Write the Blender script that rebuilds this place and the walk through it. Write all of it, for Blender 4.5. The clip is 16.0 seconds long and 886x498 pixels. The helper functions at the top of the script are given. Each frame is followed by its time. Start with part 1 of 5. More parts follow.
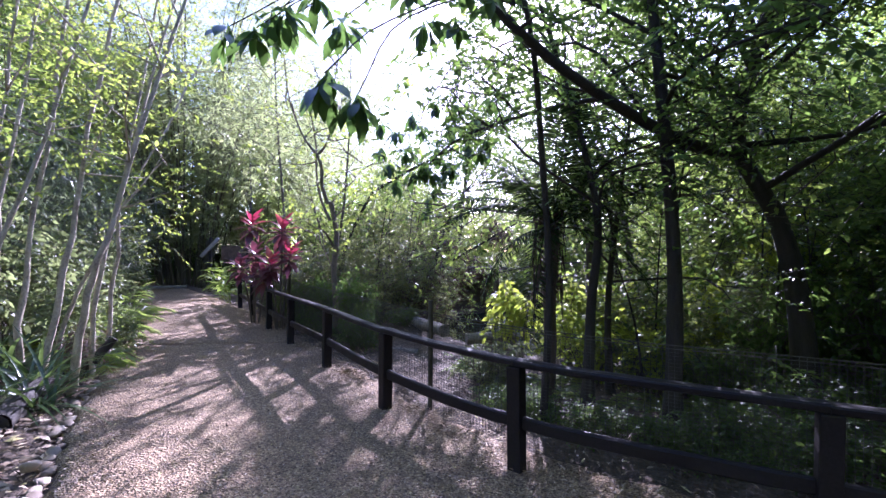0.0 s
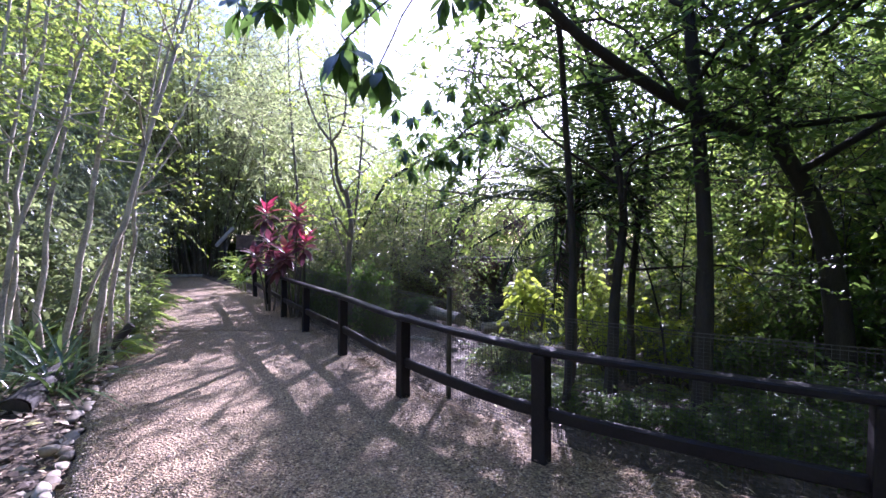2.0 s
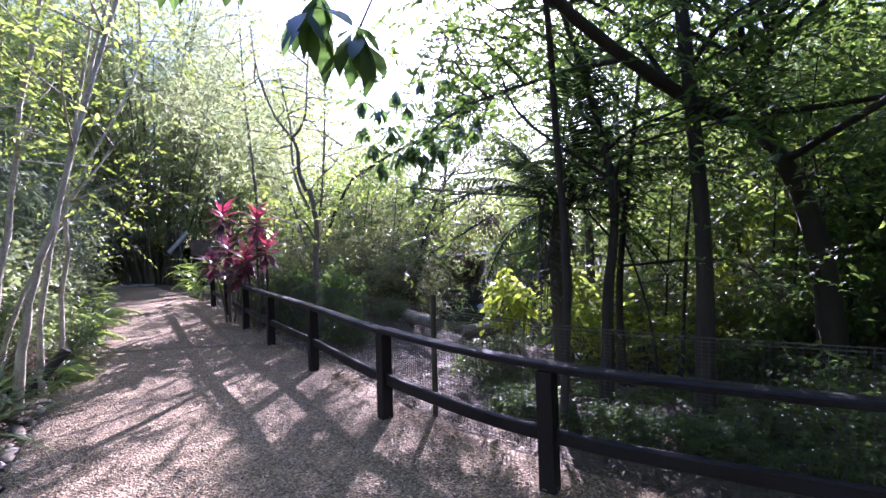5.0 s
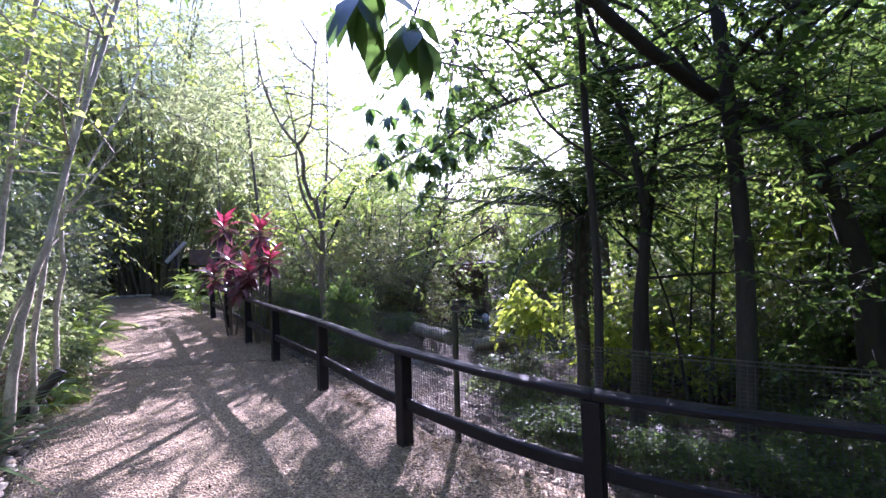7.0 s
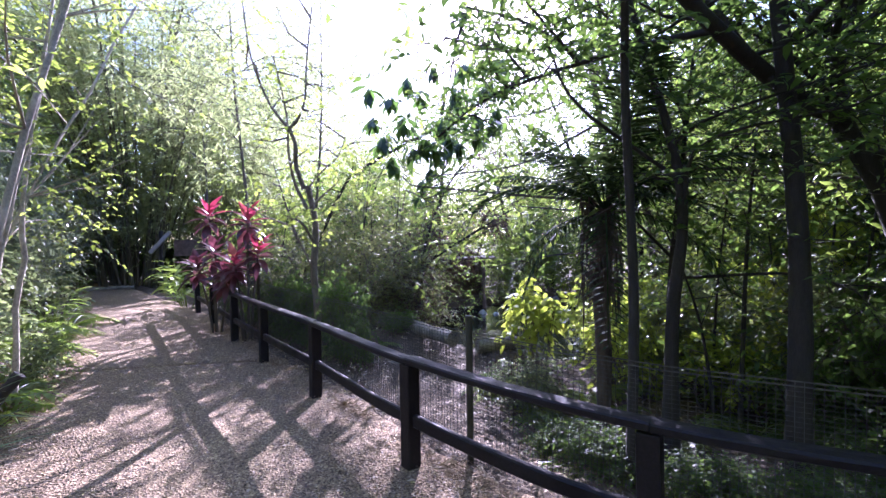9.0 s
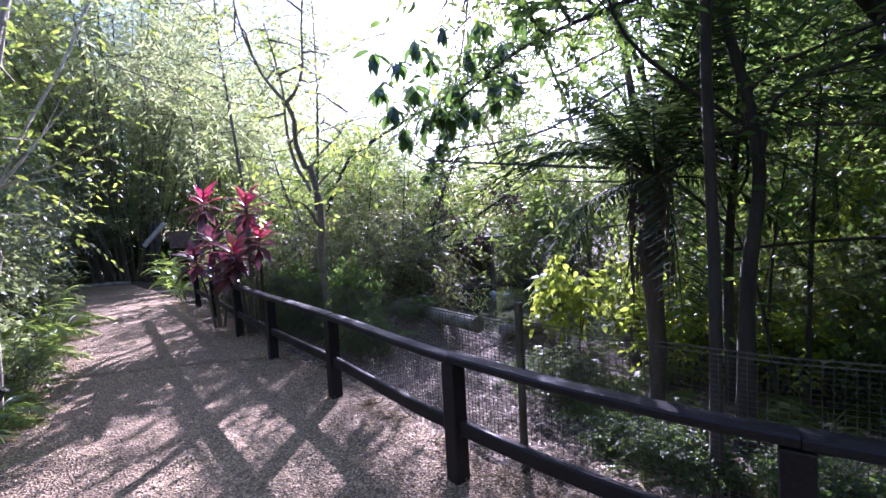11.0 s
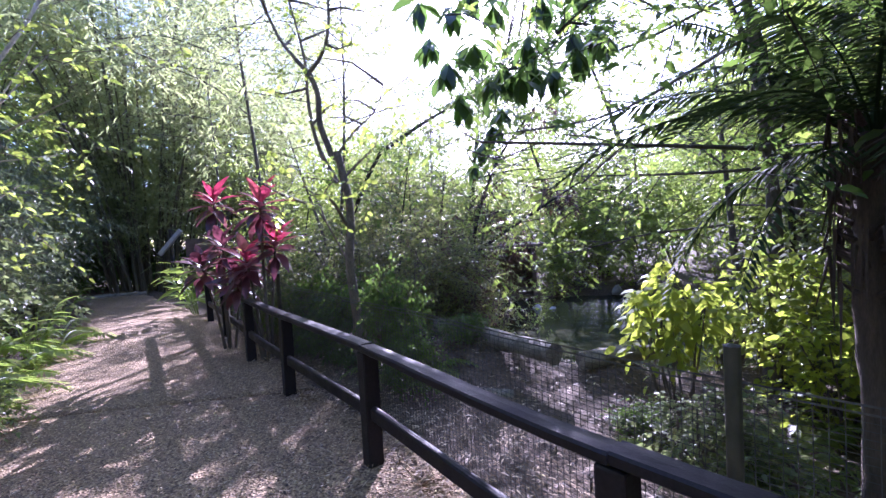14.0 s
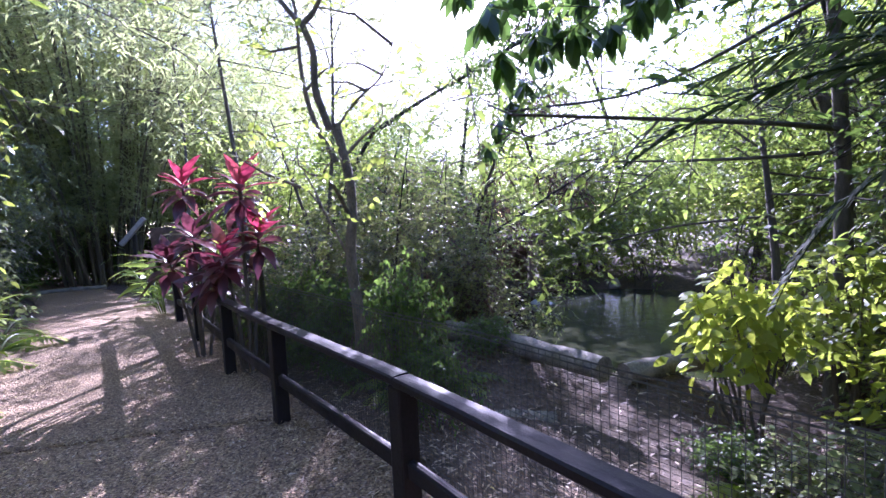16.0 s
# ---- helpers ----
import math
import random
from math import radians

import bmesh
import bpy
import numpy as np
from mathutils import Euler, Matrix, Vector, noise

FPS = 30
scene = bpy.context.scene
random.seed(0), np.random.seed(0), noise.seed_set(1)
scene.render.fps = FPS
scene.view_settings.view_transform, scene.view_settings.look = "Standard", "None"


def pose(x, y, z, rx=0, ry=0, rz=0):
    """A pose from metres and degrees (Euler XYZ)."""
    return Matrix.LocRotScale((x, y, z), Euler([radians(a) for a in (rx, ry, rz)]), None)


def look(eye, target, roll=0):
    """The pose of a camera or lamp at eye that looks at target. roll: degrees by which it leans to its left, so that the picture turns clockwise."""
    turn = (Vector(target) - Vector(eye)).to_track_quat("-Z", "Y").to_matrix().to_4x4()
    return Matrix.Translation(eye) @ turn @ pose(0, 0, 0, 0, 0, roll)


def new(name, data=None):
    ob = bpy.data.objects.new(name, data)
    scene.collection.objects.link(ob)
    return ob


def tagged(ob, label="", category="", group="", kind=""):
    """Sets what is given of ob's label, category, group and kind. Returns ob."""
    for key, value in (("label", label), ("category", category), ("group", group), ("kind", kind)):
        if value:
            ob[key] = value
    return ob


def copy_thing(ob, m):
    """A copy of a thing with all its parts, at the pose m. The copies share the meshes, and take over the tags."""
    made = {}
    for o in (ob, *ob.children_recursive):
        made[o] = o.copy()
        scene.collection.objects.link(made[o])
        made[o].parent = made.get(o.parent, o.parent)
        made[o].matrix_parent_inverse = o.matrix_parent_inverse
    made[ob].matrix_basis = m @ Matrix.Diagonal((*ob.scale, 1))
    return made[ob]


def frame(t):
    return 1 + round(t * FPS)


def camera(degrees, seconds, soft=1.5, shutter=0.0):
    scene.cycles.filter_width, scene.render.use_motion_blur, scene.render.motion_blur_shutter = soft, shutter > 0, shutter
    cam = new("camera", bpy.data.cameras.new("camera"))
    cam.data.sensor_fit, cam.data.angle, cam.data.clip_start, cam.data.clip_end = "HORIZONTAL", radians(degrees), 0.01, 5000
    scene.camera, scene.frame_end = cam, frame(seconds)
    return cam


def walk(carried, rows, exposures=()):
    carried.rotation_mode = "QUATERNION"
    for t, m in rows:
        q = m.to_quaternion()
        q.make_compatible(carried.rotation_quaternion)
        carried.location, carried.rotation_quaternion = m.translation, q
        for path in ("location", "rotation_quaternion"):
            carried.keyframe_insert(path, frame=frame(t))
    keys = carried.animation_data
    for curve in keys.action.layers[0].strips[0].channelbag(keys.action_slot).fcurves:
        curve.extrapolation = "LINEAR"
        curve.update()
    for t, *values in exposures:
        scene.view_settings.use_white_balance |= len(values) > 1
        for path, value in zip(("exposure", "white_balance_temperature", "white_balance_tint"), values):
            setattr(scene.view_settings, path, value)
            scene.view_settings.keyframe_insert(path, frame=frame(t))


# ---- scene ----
cam = camera(90.7, 16.0)
PATH = [
    (0, (0.415, -0.278, 1.622), (0.27, 1.717, 1.628), 0.4),
    (0.5, (0.372, -0.278, 1.61), (0.23, 1.717, 1.596), 0.9),
    (1, (0.355, -0.264, 1.601), (0.189, 1.729, 1.569), 0.7),
    (1.5, (0.349, -0.216, 1.575), (0.157, 1.775, 1.545), 1.0),
    (2, (0.332, -0.156, 1.567), (0.134, 1.834, 1.532), 0.5),
    (2.5, (0.296, -0.064, 1.556), (0.099, 1.926, 1.529), -0.0),
    (3, (0.278, 0.073, 1.545), (0.08, 2.063, 1.517), -0.2),
    (3.5, (0.29, 0.184, 1.552), (0.097, 2.174, 1.508), 0.2),
    (4, (0.284, 0.216, 1.557), (0.144, 2.211, 1.504), 0.1),
    (4.2, (0.275, 0.223, 1.564), (0.163, 2.219, 1.511), -0.0),
    (6.3, (-0.037, 0.335, 1.698), (-0.027, 2.334, 1.645), -2.7),
    (6.5, (-0.035, 0.371, 1.691), (-0.051, 2.37, 1.618), -2.4),
    (7, (-0.072, 0.477, 1.682), (-0.099, 2.476, 1.661), -1.6),
    (7.5, (-0.132, 0.626, 1.669), (-0.136, 2.625, 1.616), -1.2),
    (8, (-0.169, 0.765, 1.677), (-0.117, 2.765, 1.67), -0.7),
    (8.5, (-0.199, 0.885, 1.675), (-0.171, 2.885, 1.661), -0.2),
    (8.7, (-0.214, 0.91, 1.696), (-0.205, 2.91, 1.664), -0.7),
    (10.8, (-0.51, 1.395, 1.659), (-0.437, 3.391, 1.561), -2.7),
    (11, (-0.533, 1.461, 1.664), (-0.511, 3.457, 1.527), -3.2),
    (11.5, (-0.595, 1.679, 1.639), (-0.664, 3.676, 1.545), -5.5),
    (12, (-0.621, 1.983, 1.606), (-0.784, 3.973, 1.5), -2.9),
    (12.5, (-0.653, 2.099, 1.582), (-0.773, 4.091, 1.459), -3.8),
    (13, (-0.808, 2.289, 1.568), (-0.925, 4.28, 1.418), -4.8),
    (13.5, (-0.919, 2.459, 1.581), (-0.938, 4.453, 1.435), -5.1),
    (14, (-0.952, 2.738, 1.548), (-1.023, 4.735, 1.464), -3.3),
    (14.5, (-0.988, 3.038, 1.535), (-1.246, 5.018, 1.424), -3.6),
    (15, (-1.031, 3.212, 1.551), (-1.318, 5.183, 1.380), -4.5),
    (15.5, (-1.252, 3.363, 1.576), (-1.317, 5.359, 1.478), -4.3),
    (16, (-1.403, 3.510, 1.569), (-1.366, 5.505, 1.434), -2.9),
]
EXPOSURES = [(0, 2.42, 5200, 45), (4, 2.6, 5350, 45), (8.5, 2.72, 5250, 45), (11, 2.52, 5250, 46), (16, 2.66, 5150, 47)]
walk(cam, [(t, look(eye, target, roll)) for t, eye, target, roll in PATH], EXPOSURES)

# ---- world, sun, exposure ----
SUN_WAY = Vector((0.11, 0.90, 0.465)).normalized()
world = bpy.data.worlds.new("world")
scene.world = world
world.use_nodes = True
wn, wl = world.node_tree.nodes, world.node_tree.links
sky = wn.new("ShaderNodeTexSky")
sky.sky_type, sky.sun_disc = "NISHITA", False
sky.sun_elevation = math.asin(SUN_WAY.z)
sky.sun_rotation = math.atan2(SUN_WAY.x, SUN_WAY.y)
sky.air_density, sky.dust_density, sky.ozone_density = 1.0, 0.7, 1.6
wl.new(sky.outputs["Color"], wn["Background"].inputs["Color"])
wn["Background"].inputs["Strength"].default_value = 0.115
sun = new("sun", bpy.data.lights.new("sun", "SUN"))
sun.data.energy, sun.data.angle, sun.data.color = 5.0, radians(0.53), (1.0, 0.96, 0.89)
sun.matrix_world = look((0, 0, 30), Vector((0, 0, 30)) - SUN_WAY)
R = np.random.default_rng(7)


# ---- materials ----
def mat(name):
    m = bpy.data.materials.new(name)
    m.use_nodes = True
    return m, m.node_tree.nodes, m.node_tree.links, m.node_tree.nodes["Principled BSDF"]


def ramp(nodes, links, fac, stops):
    r = nodes.new("ShaderNodeValToRGB")
    while len(r.color_ramp.elements) < len(stops):
        r.color_ramp.elements.new(0.5)
    for e, (p, c) in zip(r.color_ramp.elements, stops):
        e.position, e.color = p, (*c, 1)
    links.new(fac, r.inputs["Fac"])
    return r.outputs["Color"]


def noise_tex(nodes, links, scale, detail=5, rough=0.6, coord="Object", stretch=None):
    tc = nodes.new("ShaderNodeTexCoord")
    n = nodes.new("ShaderNodeTexNoise")
    n.inputs["Scale"].default_value, n.inputs["Detail"].default_value, n.inputs["Roughness"].default_value = scale, detail, rough
    src = tc.outputs[coord]
    if stretch:
        mp = nodes.new("ShaderNodeMapping")
        mp.inputs["Scale"].default_value = stretch
        links.new(src, mp.inputs["Vector"])
        src = mp.outputs["Vector"]
    links.new(src, n.inputs["Vector"])
    return n.outputs["Fac"]


def mix(nodes, links, fac, a, b, blend="MIX"):
    m = nodes.new("ShaderNodeMix")
    m.data_type, m.blend_type = "RGBA", blend
    for sock, v in ((0, fac), (6, a), (7, b)):
        if hasattr(v, "links"):
            links.new(v, m.inputs[sock])
        else:
            m.inputs[sock].default_value = v if sock == 0 else (*v, 1)
    return m.outputs[2]


def bump(nodes, links, height, bsdf, strength=0.5, dist=0.01):
    b = nodes.new("ShaderNodeBump")
    b.inputs["Strength"].default_value, b.inputs["Distance"].default_value = strength, dist
    links.new(height, b.inputs["Height"])
    links.new(b.outputs["Normal"], bsdf.inputs["Normal"])


def leaf_mat(name, stops, glow, trans=0.45, rough=0.42, per="island", gloss=0.5):
    """Leaves: a glossy upper skin and light let through the blade. Colours vary leaf by leaf."""
    m, n, l, p = mat(name)
    if per == "island":
        rnd = n.new("ShaderNodeNewGeometry").outputs["Random Per Island"]
    else:
        rnd = n.new("ShaderNodeObjectInfo").outputs["Random"]
    col = ramp(n, l, rnd, stops)
    patch = noise_tex(n, l, 0.9, 3, 0.6)
    col = mix(n, l, 0.28, col, ramp(n, l, patch, [(0.3, (0.35, 0.35, 0.3)), (0.7, (0.9, 0.9, 0.8))]), "MULTIPLY")
    col = mix(n, l, 0.04, col, (0.12, 0.13, 0.12))
    glow = tuple(0.96 * c + 0.04 * max(glow) for c in glow)
    l.new(col, p.inputs["Base Color"])
    p.inputs["Roughness"].default_value = rough
    p.inputs["Specular IOR Level"].default_value = gloss
    t = n.new("ShaderNodeBsdfTranslucent")
    l.new(mix(n, l, 0.6, col, glow), t.inputs["Color"])
    ms = n.new("ShaderNodeMixShader")
    ms.inputs[0].default_value = trans
    l.new(p.outputs[0], ms.inputs[1])
    l.new(t.outputs[0], ms.inputs[2])
    l.new(ms.outputs[0], n["Material Output"].inputs["Surface"])
    return m


def bark_mat(name, dark, light, scale=6.0, rough=0.85, stretch=(3, 3, 0.6), strength=0.6):
    m, n, l, p = mat(name)
    a = noise_tex(n, l, scale, 6, 0.65, stretch=stretch)
    b = noise_tex(n, l, scale * 7, 4, 0.7, stretch=stretch)
    c = ramp(n, l, a, [(0.3, dark), (0.68, light)])
    c = mix(n, l, 0.45, c, ramp(n, l, b, [(0.3, tuple(v * 0.5 for v in dark)), (0.75, light)]))
    l.new(c, p.inputs["Base Color"])
    p.inputs["Roughness"].default_value = rough
    bump(n, l, b, p, strength, 0.01)
    return m


G1, G2 = (0.035, 0.075, 0.016), (0.06, 0.115, 0.024)
LEAF_DARK = leaf_mat("leaf dark", [(0, (0.022, 0.05, 0.014)), (0.6, (0.04, 0.085, 0.02)), (1, (0.075, 0.12, 0.03))], (0.26, 0.42, 0.05), 0.45, 0.5, gloss=0.25)
LEAF_MID = leaf_mat("leaf mid", [(0, G1), (0.55, (0.07, 0.115, 0.03)), (1, (0.12, 0.165, 0.05))], (0.46, 0.62, 0.07), 0.58)
LEAF_LIGHT = leaf_mat("leaf light", [(0, G2), (0.45, (0.12, 0.18, 0.04)), (0.9, (0.19, 0.235, 0.06)), (1, (0.28, 0.25, 0.08))], (0.58, 0.70, 0.07), 0.6)
LEAF_BAMBOO = leaf_mat("bamboo leaf", [(0, (0.09, 0.125, 0.055)), (0.5, (0.15, 0.19, 0.08)), (0.85, (0.22, 0.25, 0.11)), (1, (0.34, 0.31, 0.17))], (0.6, 0.68, 0.24), 0.58, 0.36)
LEAF_GREY = leaf_mat("grey green leaf", [(0, (0.06, 0.085, 0.05)), (0.6, (0.10, 0.135, 0.075)), (1, (0.16, 0.19, 0.115))], (0.34, 0.42, 0.18), 0.45, 0.36)
LEAF_OLIVE = leaf_mat("olive leaf", [(0, (0.04, 0.055, 0.02)), (0.5, (0.075, 0.085, 0.03)), (0.85, (0.12, 0.12, 0.04)), (1, (0.16, 0.09, 0.05))], (0.40, 0.46, 0.11), 0.52)
LEAF_LIME = leaf_mat("lime leaf", [(0, (0.12, 0.2, 0.03)), (0.6, (0.2, 0.28, 0.035)), (1, (0.3, 0.34, 0.05))], (0.75, 0.85, 0.06), 0.66)
LEAF_SUNLIT = leaf_mat("sunlit undergrowth leaf", [(0, (0.06, 0.12, 0.02)), (0.5, (0.13, 0.21, 0.03)), (1, (0.24, 0.30, 0.04))], (0.72, 0.86, 0.05), 0.66)
LEAF_DEAD = leaf_mat("withered leaf", [(0, (0.05, 0.032, 0.024)), (0.6, (0.10, 0.06, 0.045)), (1, (0.17, 0.10, 0.07))], (0.2, 0.11, 0.07), 0.25, 0.7)
LEAF_STRAP = leaf_mat("strap leaf", [(0, (0.03, 0.065, 0.025)), (0.6, (0.055, 0.10, 0.035)), (1, (0.09, 0.14, 0.05))], (0.2, 0.3, 0.05), 0.35, 0.3, per="object")
LEAF_GINGER = leaf_mat("ginger leaf", [(0, (0.05, 0.11, 0.02)), (0.5, (0.09, 0.17, 0.03)), (1, (0.17, 0.24, 0.045))], (0.38, 0.5, 0.06), 0.5, 0.35, per="object")
LEAF_WHORL = leaf_mat("umbrella leaf", [(0, (0.025, 0.055, 0.018)), (1, (0.05, 0.09, 0.025))], (0.16, 0.3, 0.04), 0.42, 0.3, per="object")
RED_LEAF = leaf_mat("red cordyline leaf", [(0, (0.20, 0.02, 0.035)), (0.5, (0.32, 0.035, 0.055)), (0.8, (0.36, 0.09, 0.05)), (1, (0.34, 0.16, 0.06))], (0.58, 0.05, 0.12), 0.42, 0.35, per="object")
PURPLE_LEAF = leaf_mat("purple cordyline leaf", [(0, (0.05, 0.025, 0.025)), (0.5, (0.11, 0.035, 0.045)), (0.8, (0.20, 0.09, 0.09)), (1, (0.15, 0.13, 0.06))], (0.26, 0.06, 0.09), 0.32, 0.35, per="object")

LEAF_SOFT = leaf_mat("soft green leaf", [(0, (0.06, 0.09, 0.04)), (0.5, (0.10, 0.145, 0.055)), (0.9, (0.16, 0.20, 0.08)), (1, (0.30, 0.27, 0.10))], (0.44, 0.52, 0.17), 0.48, 0.4, gloss=0.3)
LEAF_PALM = leaf_mat("palm leaflet", [(0, (0.015, 0.03, 0.012)), (0.7, (0.03, 0.055, 0.02)), (1, (0.06, 0.075, 0.03))], (0.12, 0.19, 0.04), 0.2, 0.7, gloss=0.1)
BARK = bark_mat("brown bark", (0.045, 0.036, 0.028), (0.15, 0.125, 0.095))
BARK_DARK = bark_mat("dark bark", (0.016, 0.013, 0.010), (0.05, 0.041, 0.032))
BARK_PALE = bark_mat("pale bark", (0.09, 0.062, 0.036), (0.62, 0.54, 0.39), 3.2, 0.8, (2, 2, 1.3), 0.7)
BARK_GREY = bark_mat("grey bark", (0.055, 0.042, 0.028), (0.27, 0.215, 0.145), 5.0, 0.88, (2, 2, 0.8), 1.0)
CULM = bark_mat("bamboo culm", (0.04, 0.038, 0.02), (0.14, 0.115, 0.06), 2.0, 0.75, (1, 1, 0.4), 0.1)
LOG_WOOD = bark_mat("weathered log", (0.03, 0.03, 0.018), (0.34, 0.30, 0.235), 7.0, 0.9, (1, 1, 1), 1.0)
FROND_BROWN = bark_mat("frond base", (0.03, 0.022, 0.016), (0.12, 0.085, 0.06), 8.0)


def fence_mat():
    m, n, l, p = mat("dark stained timber")
    a = noise_tex(n, l, 2.5, 5, 0.6)
    b = noise_tex(n, l, 60, 4, 0.7, stretch=(1, 1, 1))
    c = ramp(n, l, a, [(0.3, (0.007, 0.005, 0.006)), (0.75, (0.02, 0.016, 0.018))])
    c = mix(n, l, 0.3, c, ramp(n, l, b, [(0.4, (0.006, 0.005, 0.005)), (0.8, (0.035, 0.03, 0.032))]))
    l.new(c, p.inputs["Base Color"])
    l.new(ramp(n, l, a, [(0.3, (0.42,) * 3), (0.7, (0.7,) * 3)]), p.inputs["Roughness"])
    p.inputs["Specular IOR Level"].default_value = 0.22
    bump(n, l, b, p, 0.4, 0.004)
    return m


def path_mat():
    m, n, l, p = mat("gravelled path")
    tc = n.new("ShaderNodeTexCoord")
    v = n.new("ShaderNodeTexVoronoi")
    v.inputs["Scale"].default_value = 90
    v2 = n.new("ShaderNodeTexVoronoi")
    v2.inputs["Scale"].default_value = 62
    for t in (v, v2):
        l.new(tc.outputs["Object"], t.inputs["Vector"])
    sep, sep2 = n.new("ShaderNodeSeparateColor"), n.new("ShaderNodeSeparateColor")
    l.new(v.outputs["Color"], sep.inputs[0])
    l.new(v2.outputs["Color"], sep2.inputs[0])
    grit = ramp(n, l, sep.outputs[0], [(0, (0.05, 0.034, 0.023)), (0.35, (0.20, 0.142, 0.095)), (0.75, (0.40, 0.295, 0.205)), (1, (0.85, 0.72, 0.55))])
    chips = ramp(n, l, sep2.outputs[1], [(0, (0.035, 0.024, 0.017)), (0.55, (0.27, 0.185, 0.132)), (1, (0.62, 0.51, 0.38))])
    c = mix(n, l, 0.5, grit, chips)
    wide = noise_tex(n, l, 0.8, 6, 0.6)
    c = mix(n, l, 0.7, c, ramp(n, l, wide, [(0.3, (0.62, 0.49, 0.26)), (0.7, (1.02, 0.89, 0.50))]), "MULTIPLY")
    fine = noise_tex(n, l, 24, 5, 0.7)
    c = mix(n, l, 0.16, c, ramp(n, l, fine, [(0.35, (0.05, 0.035, 0.027)), (0.7, (0.27, 0.21, 0.165))]))
    l.new(c, p.inputs["Base Color"])
    p.inputs["Roughness"].default_value = 0.9
    bump(n, l, v2.outputs["Distance"], p, 1.0, 0.018)
    return m


def soil_mat():
    m, n, l, p = mat("leaf mould soil")
    a = noise_tex(n, l, 1.3, 6, 0.65)
    b = noise_tex(n, l, 22, 6, 0.75)
    c = ramp(n, l, b, [(0.3, (0.04, 0.027, 0.018)), (0.52, (0.115, 0.082, 0.055)), (0.75, (0.26, 0.195, 0.13))])
    c = mix(n, l, 0.5, c, ramp(n, l, a, [(0.3, (0.3, 0.3, 0.25)), (0.75, (1, 0.95, 0.85))]), "MULTIPLY")
    l.new(c, p.inputs["Base Color"])
    p.inputs["Roughness"].default_value = 0.95
    bump(n, l, b, p, 0.9, 0.03)
    return m


def stone_mat():
    m, n, l, p = mat("pale river stone")
    rnd = n.new("ShaderNodeObjectInfo").outputs["Random"]
    c = ramp(n, l, rnd, [(0, (0.13, 0.09, 0.055)), (0.4, (0.25, 0.20, 0.14)), (0.75, (0.38, 0.33, 0.25)), (1, (0.25, 0.17, 0.095))])
    a = noise_tex(n, l, 14, 6, 0.7)
    c = mix(n, l, 0.55, c, ramp(n, l, a, [(0.3, (0.35, 0.32, 0.28)), (0.65, (1, 1, 1))]), "MULTIPLY")
    l.new(c, p.inputs["Base Color"])
    p.inputs["Roughness"].default_value = 0.75
    bump(n, l, a, p, 0.4, 0.01)
    return m


def litter_mat():
    m, n, l, p = mat("dead leaf litter")
    rnd = n.new("ShaderNodeNewGeometry").outputs["Random Per Island"]
    c = ramp(n, l, rnd, [(0, (0.05, 0.03, 0.018)), (0.45, (0.13, 0.085, 0.05)), (0.8, (0.30, 0.22, 0.14)), (0.96, (0.48, 0.39, 0.27)), (1, (0.45, 0.38, 0.1))])
    l.new(c, p.inputs["Base Color"])
    p.inputs["Roughness"].default_value = 0.7
    return m


def straw_mat():
    m, n, l, p = mat("dry straw")
    rnd = n.new("ShaderNodeNewGeometry").outputs["Random Per Island"]
    c = ramp(n, l, rnd, [(0, (0.12, 0.08, 0.045)), (0.5, (0.27, 0.195, 0.115)), (1, (0.50, 0.40, 0.26))])
    l.new(c, p.inputs["Base Color"])
    p.inputs["Roughness"].default_value = 0.8
    p.inputs["Specular IOR Level"].default_value = 0.12
    return m


def water_mat():
    m, n, l, p = mat("pond water")
    p.inputs["Base Color"].default_value = (0.045, 0.05, 0.03, 1)
    p.inputs["Roughness"].default_value = 0.06
    p.inputs["IOR"].default_value = 1.33
    a = noise_tex(n, l, 3.5, 4, 0.55)
    bump(n, l, a, p, 0.25, 0.05)
    return m


def plain_mat(name, dark, light, scale=8.0, rough=0.8, strength=0.3):
    m, n, l, p = mat(name)
    a = noise_tex(n, l, scale, 6, 0.65)
    l.new(ramp(n, l, a, [(0.3, dark), (0.7, light)]), p.inputs["Base Color"])
    p.inputs["Roughness"].default_value = rough
    bump(n, l, a, p, strength, 0.01)
    return m


STRAW = straw_mat()
FENCE, PATH_GRIT, SOIL, STONE, LITTER, WATER = fence_mat(), path_mat(), soil_mat(), stone_mat(), litter_mat(), water_mat()
WIRE = plain_mat("dark coated wire", (0.03, 0.03, 0.025), (0.09, 0.085, 0.07), 30, 0.5, 0.1)
STEEL_POST = plain_mat("painted steel post", (0.02, 0.02, 0.012), (0.065, 0.06, 0.035), 9, 0.6)
THATCH = plain_mat("weathered roof", (0.045, 0.036, 0.026), (0.15, 0.12, 0.085), 12, 0.9, 0.6)
HUT_WOOD = plain_mat("brown shelter boards", (0.07, 0.046, 0.032), (0.19, 0.125, 0.085), 6)
PALE_BOARD = plain_mat("weathered pale board", (0.28, 0.26, 0.22), (0.48, 0.45, 0.4), 10)
ROCK = plain_mat("pond rock", (0.14, 0.13, 0.11), (0.42, 0.40, 0.36), 5, 0.8, 0.6)
WHITE_ROCK = plain_mat("bleached rock", (0.45, 0.44, 0.41), (0.78, 0.77, 0.74), 4, 0.7, 0.5)


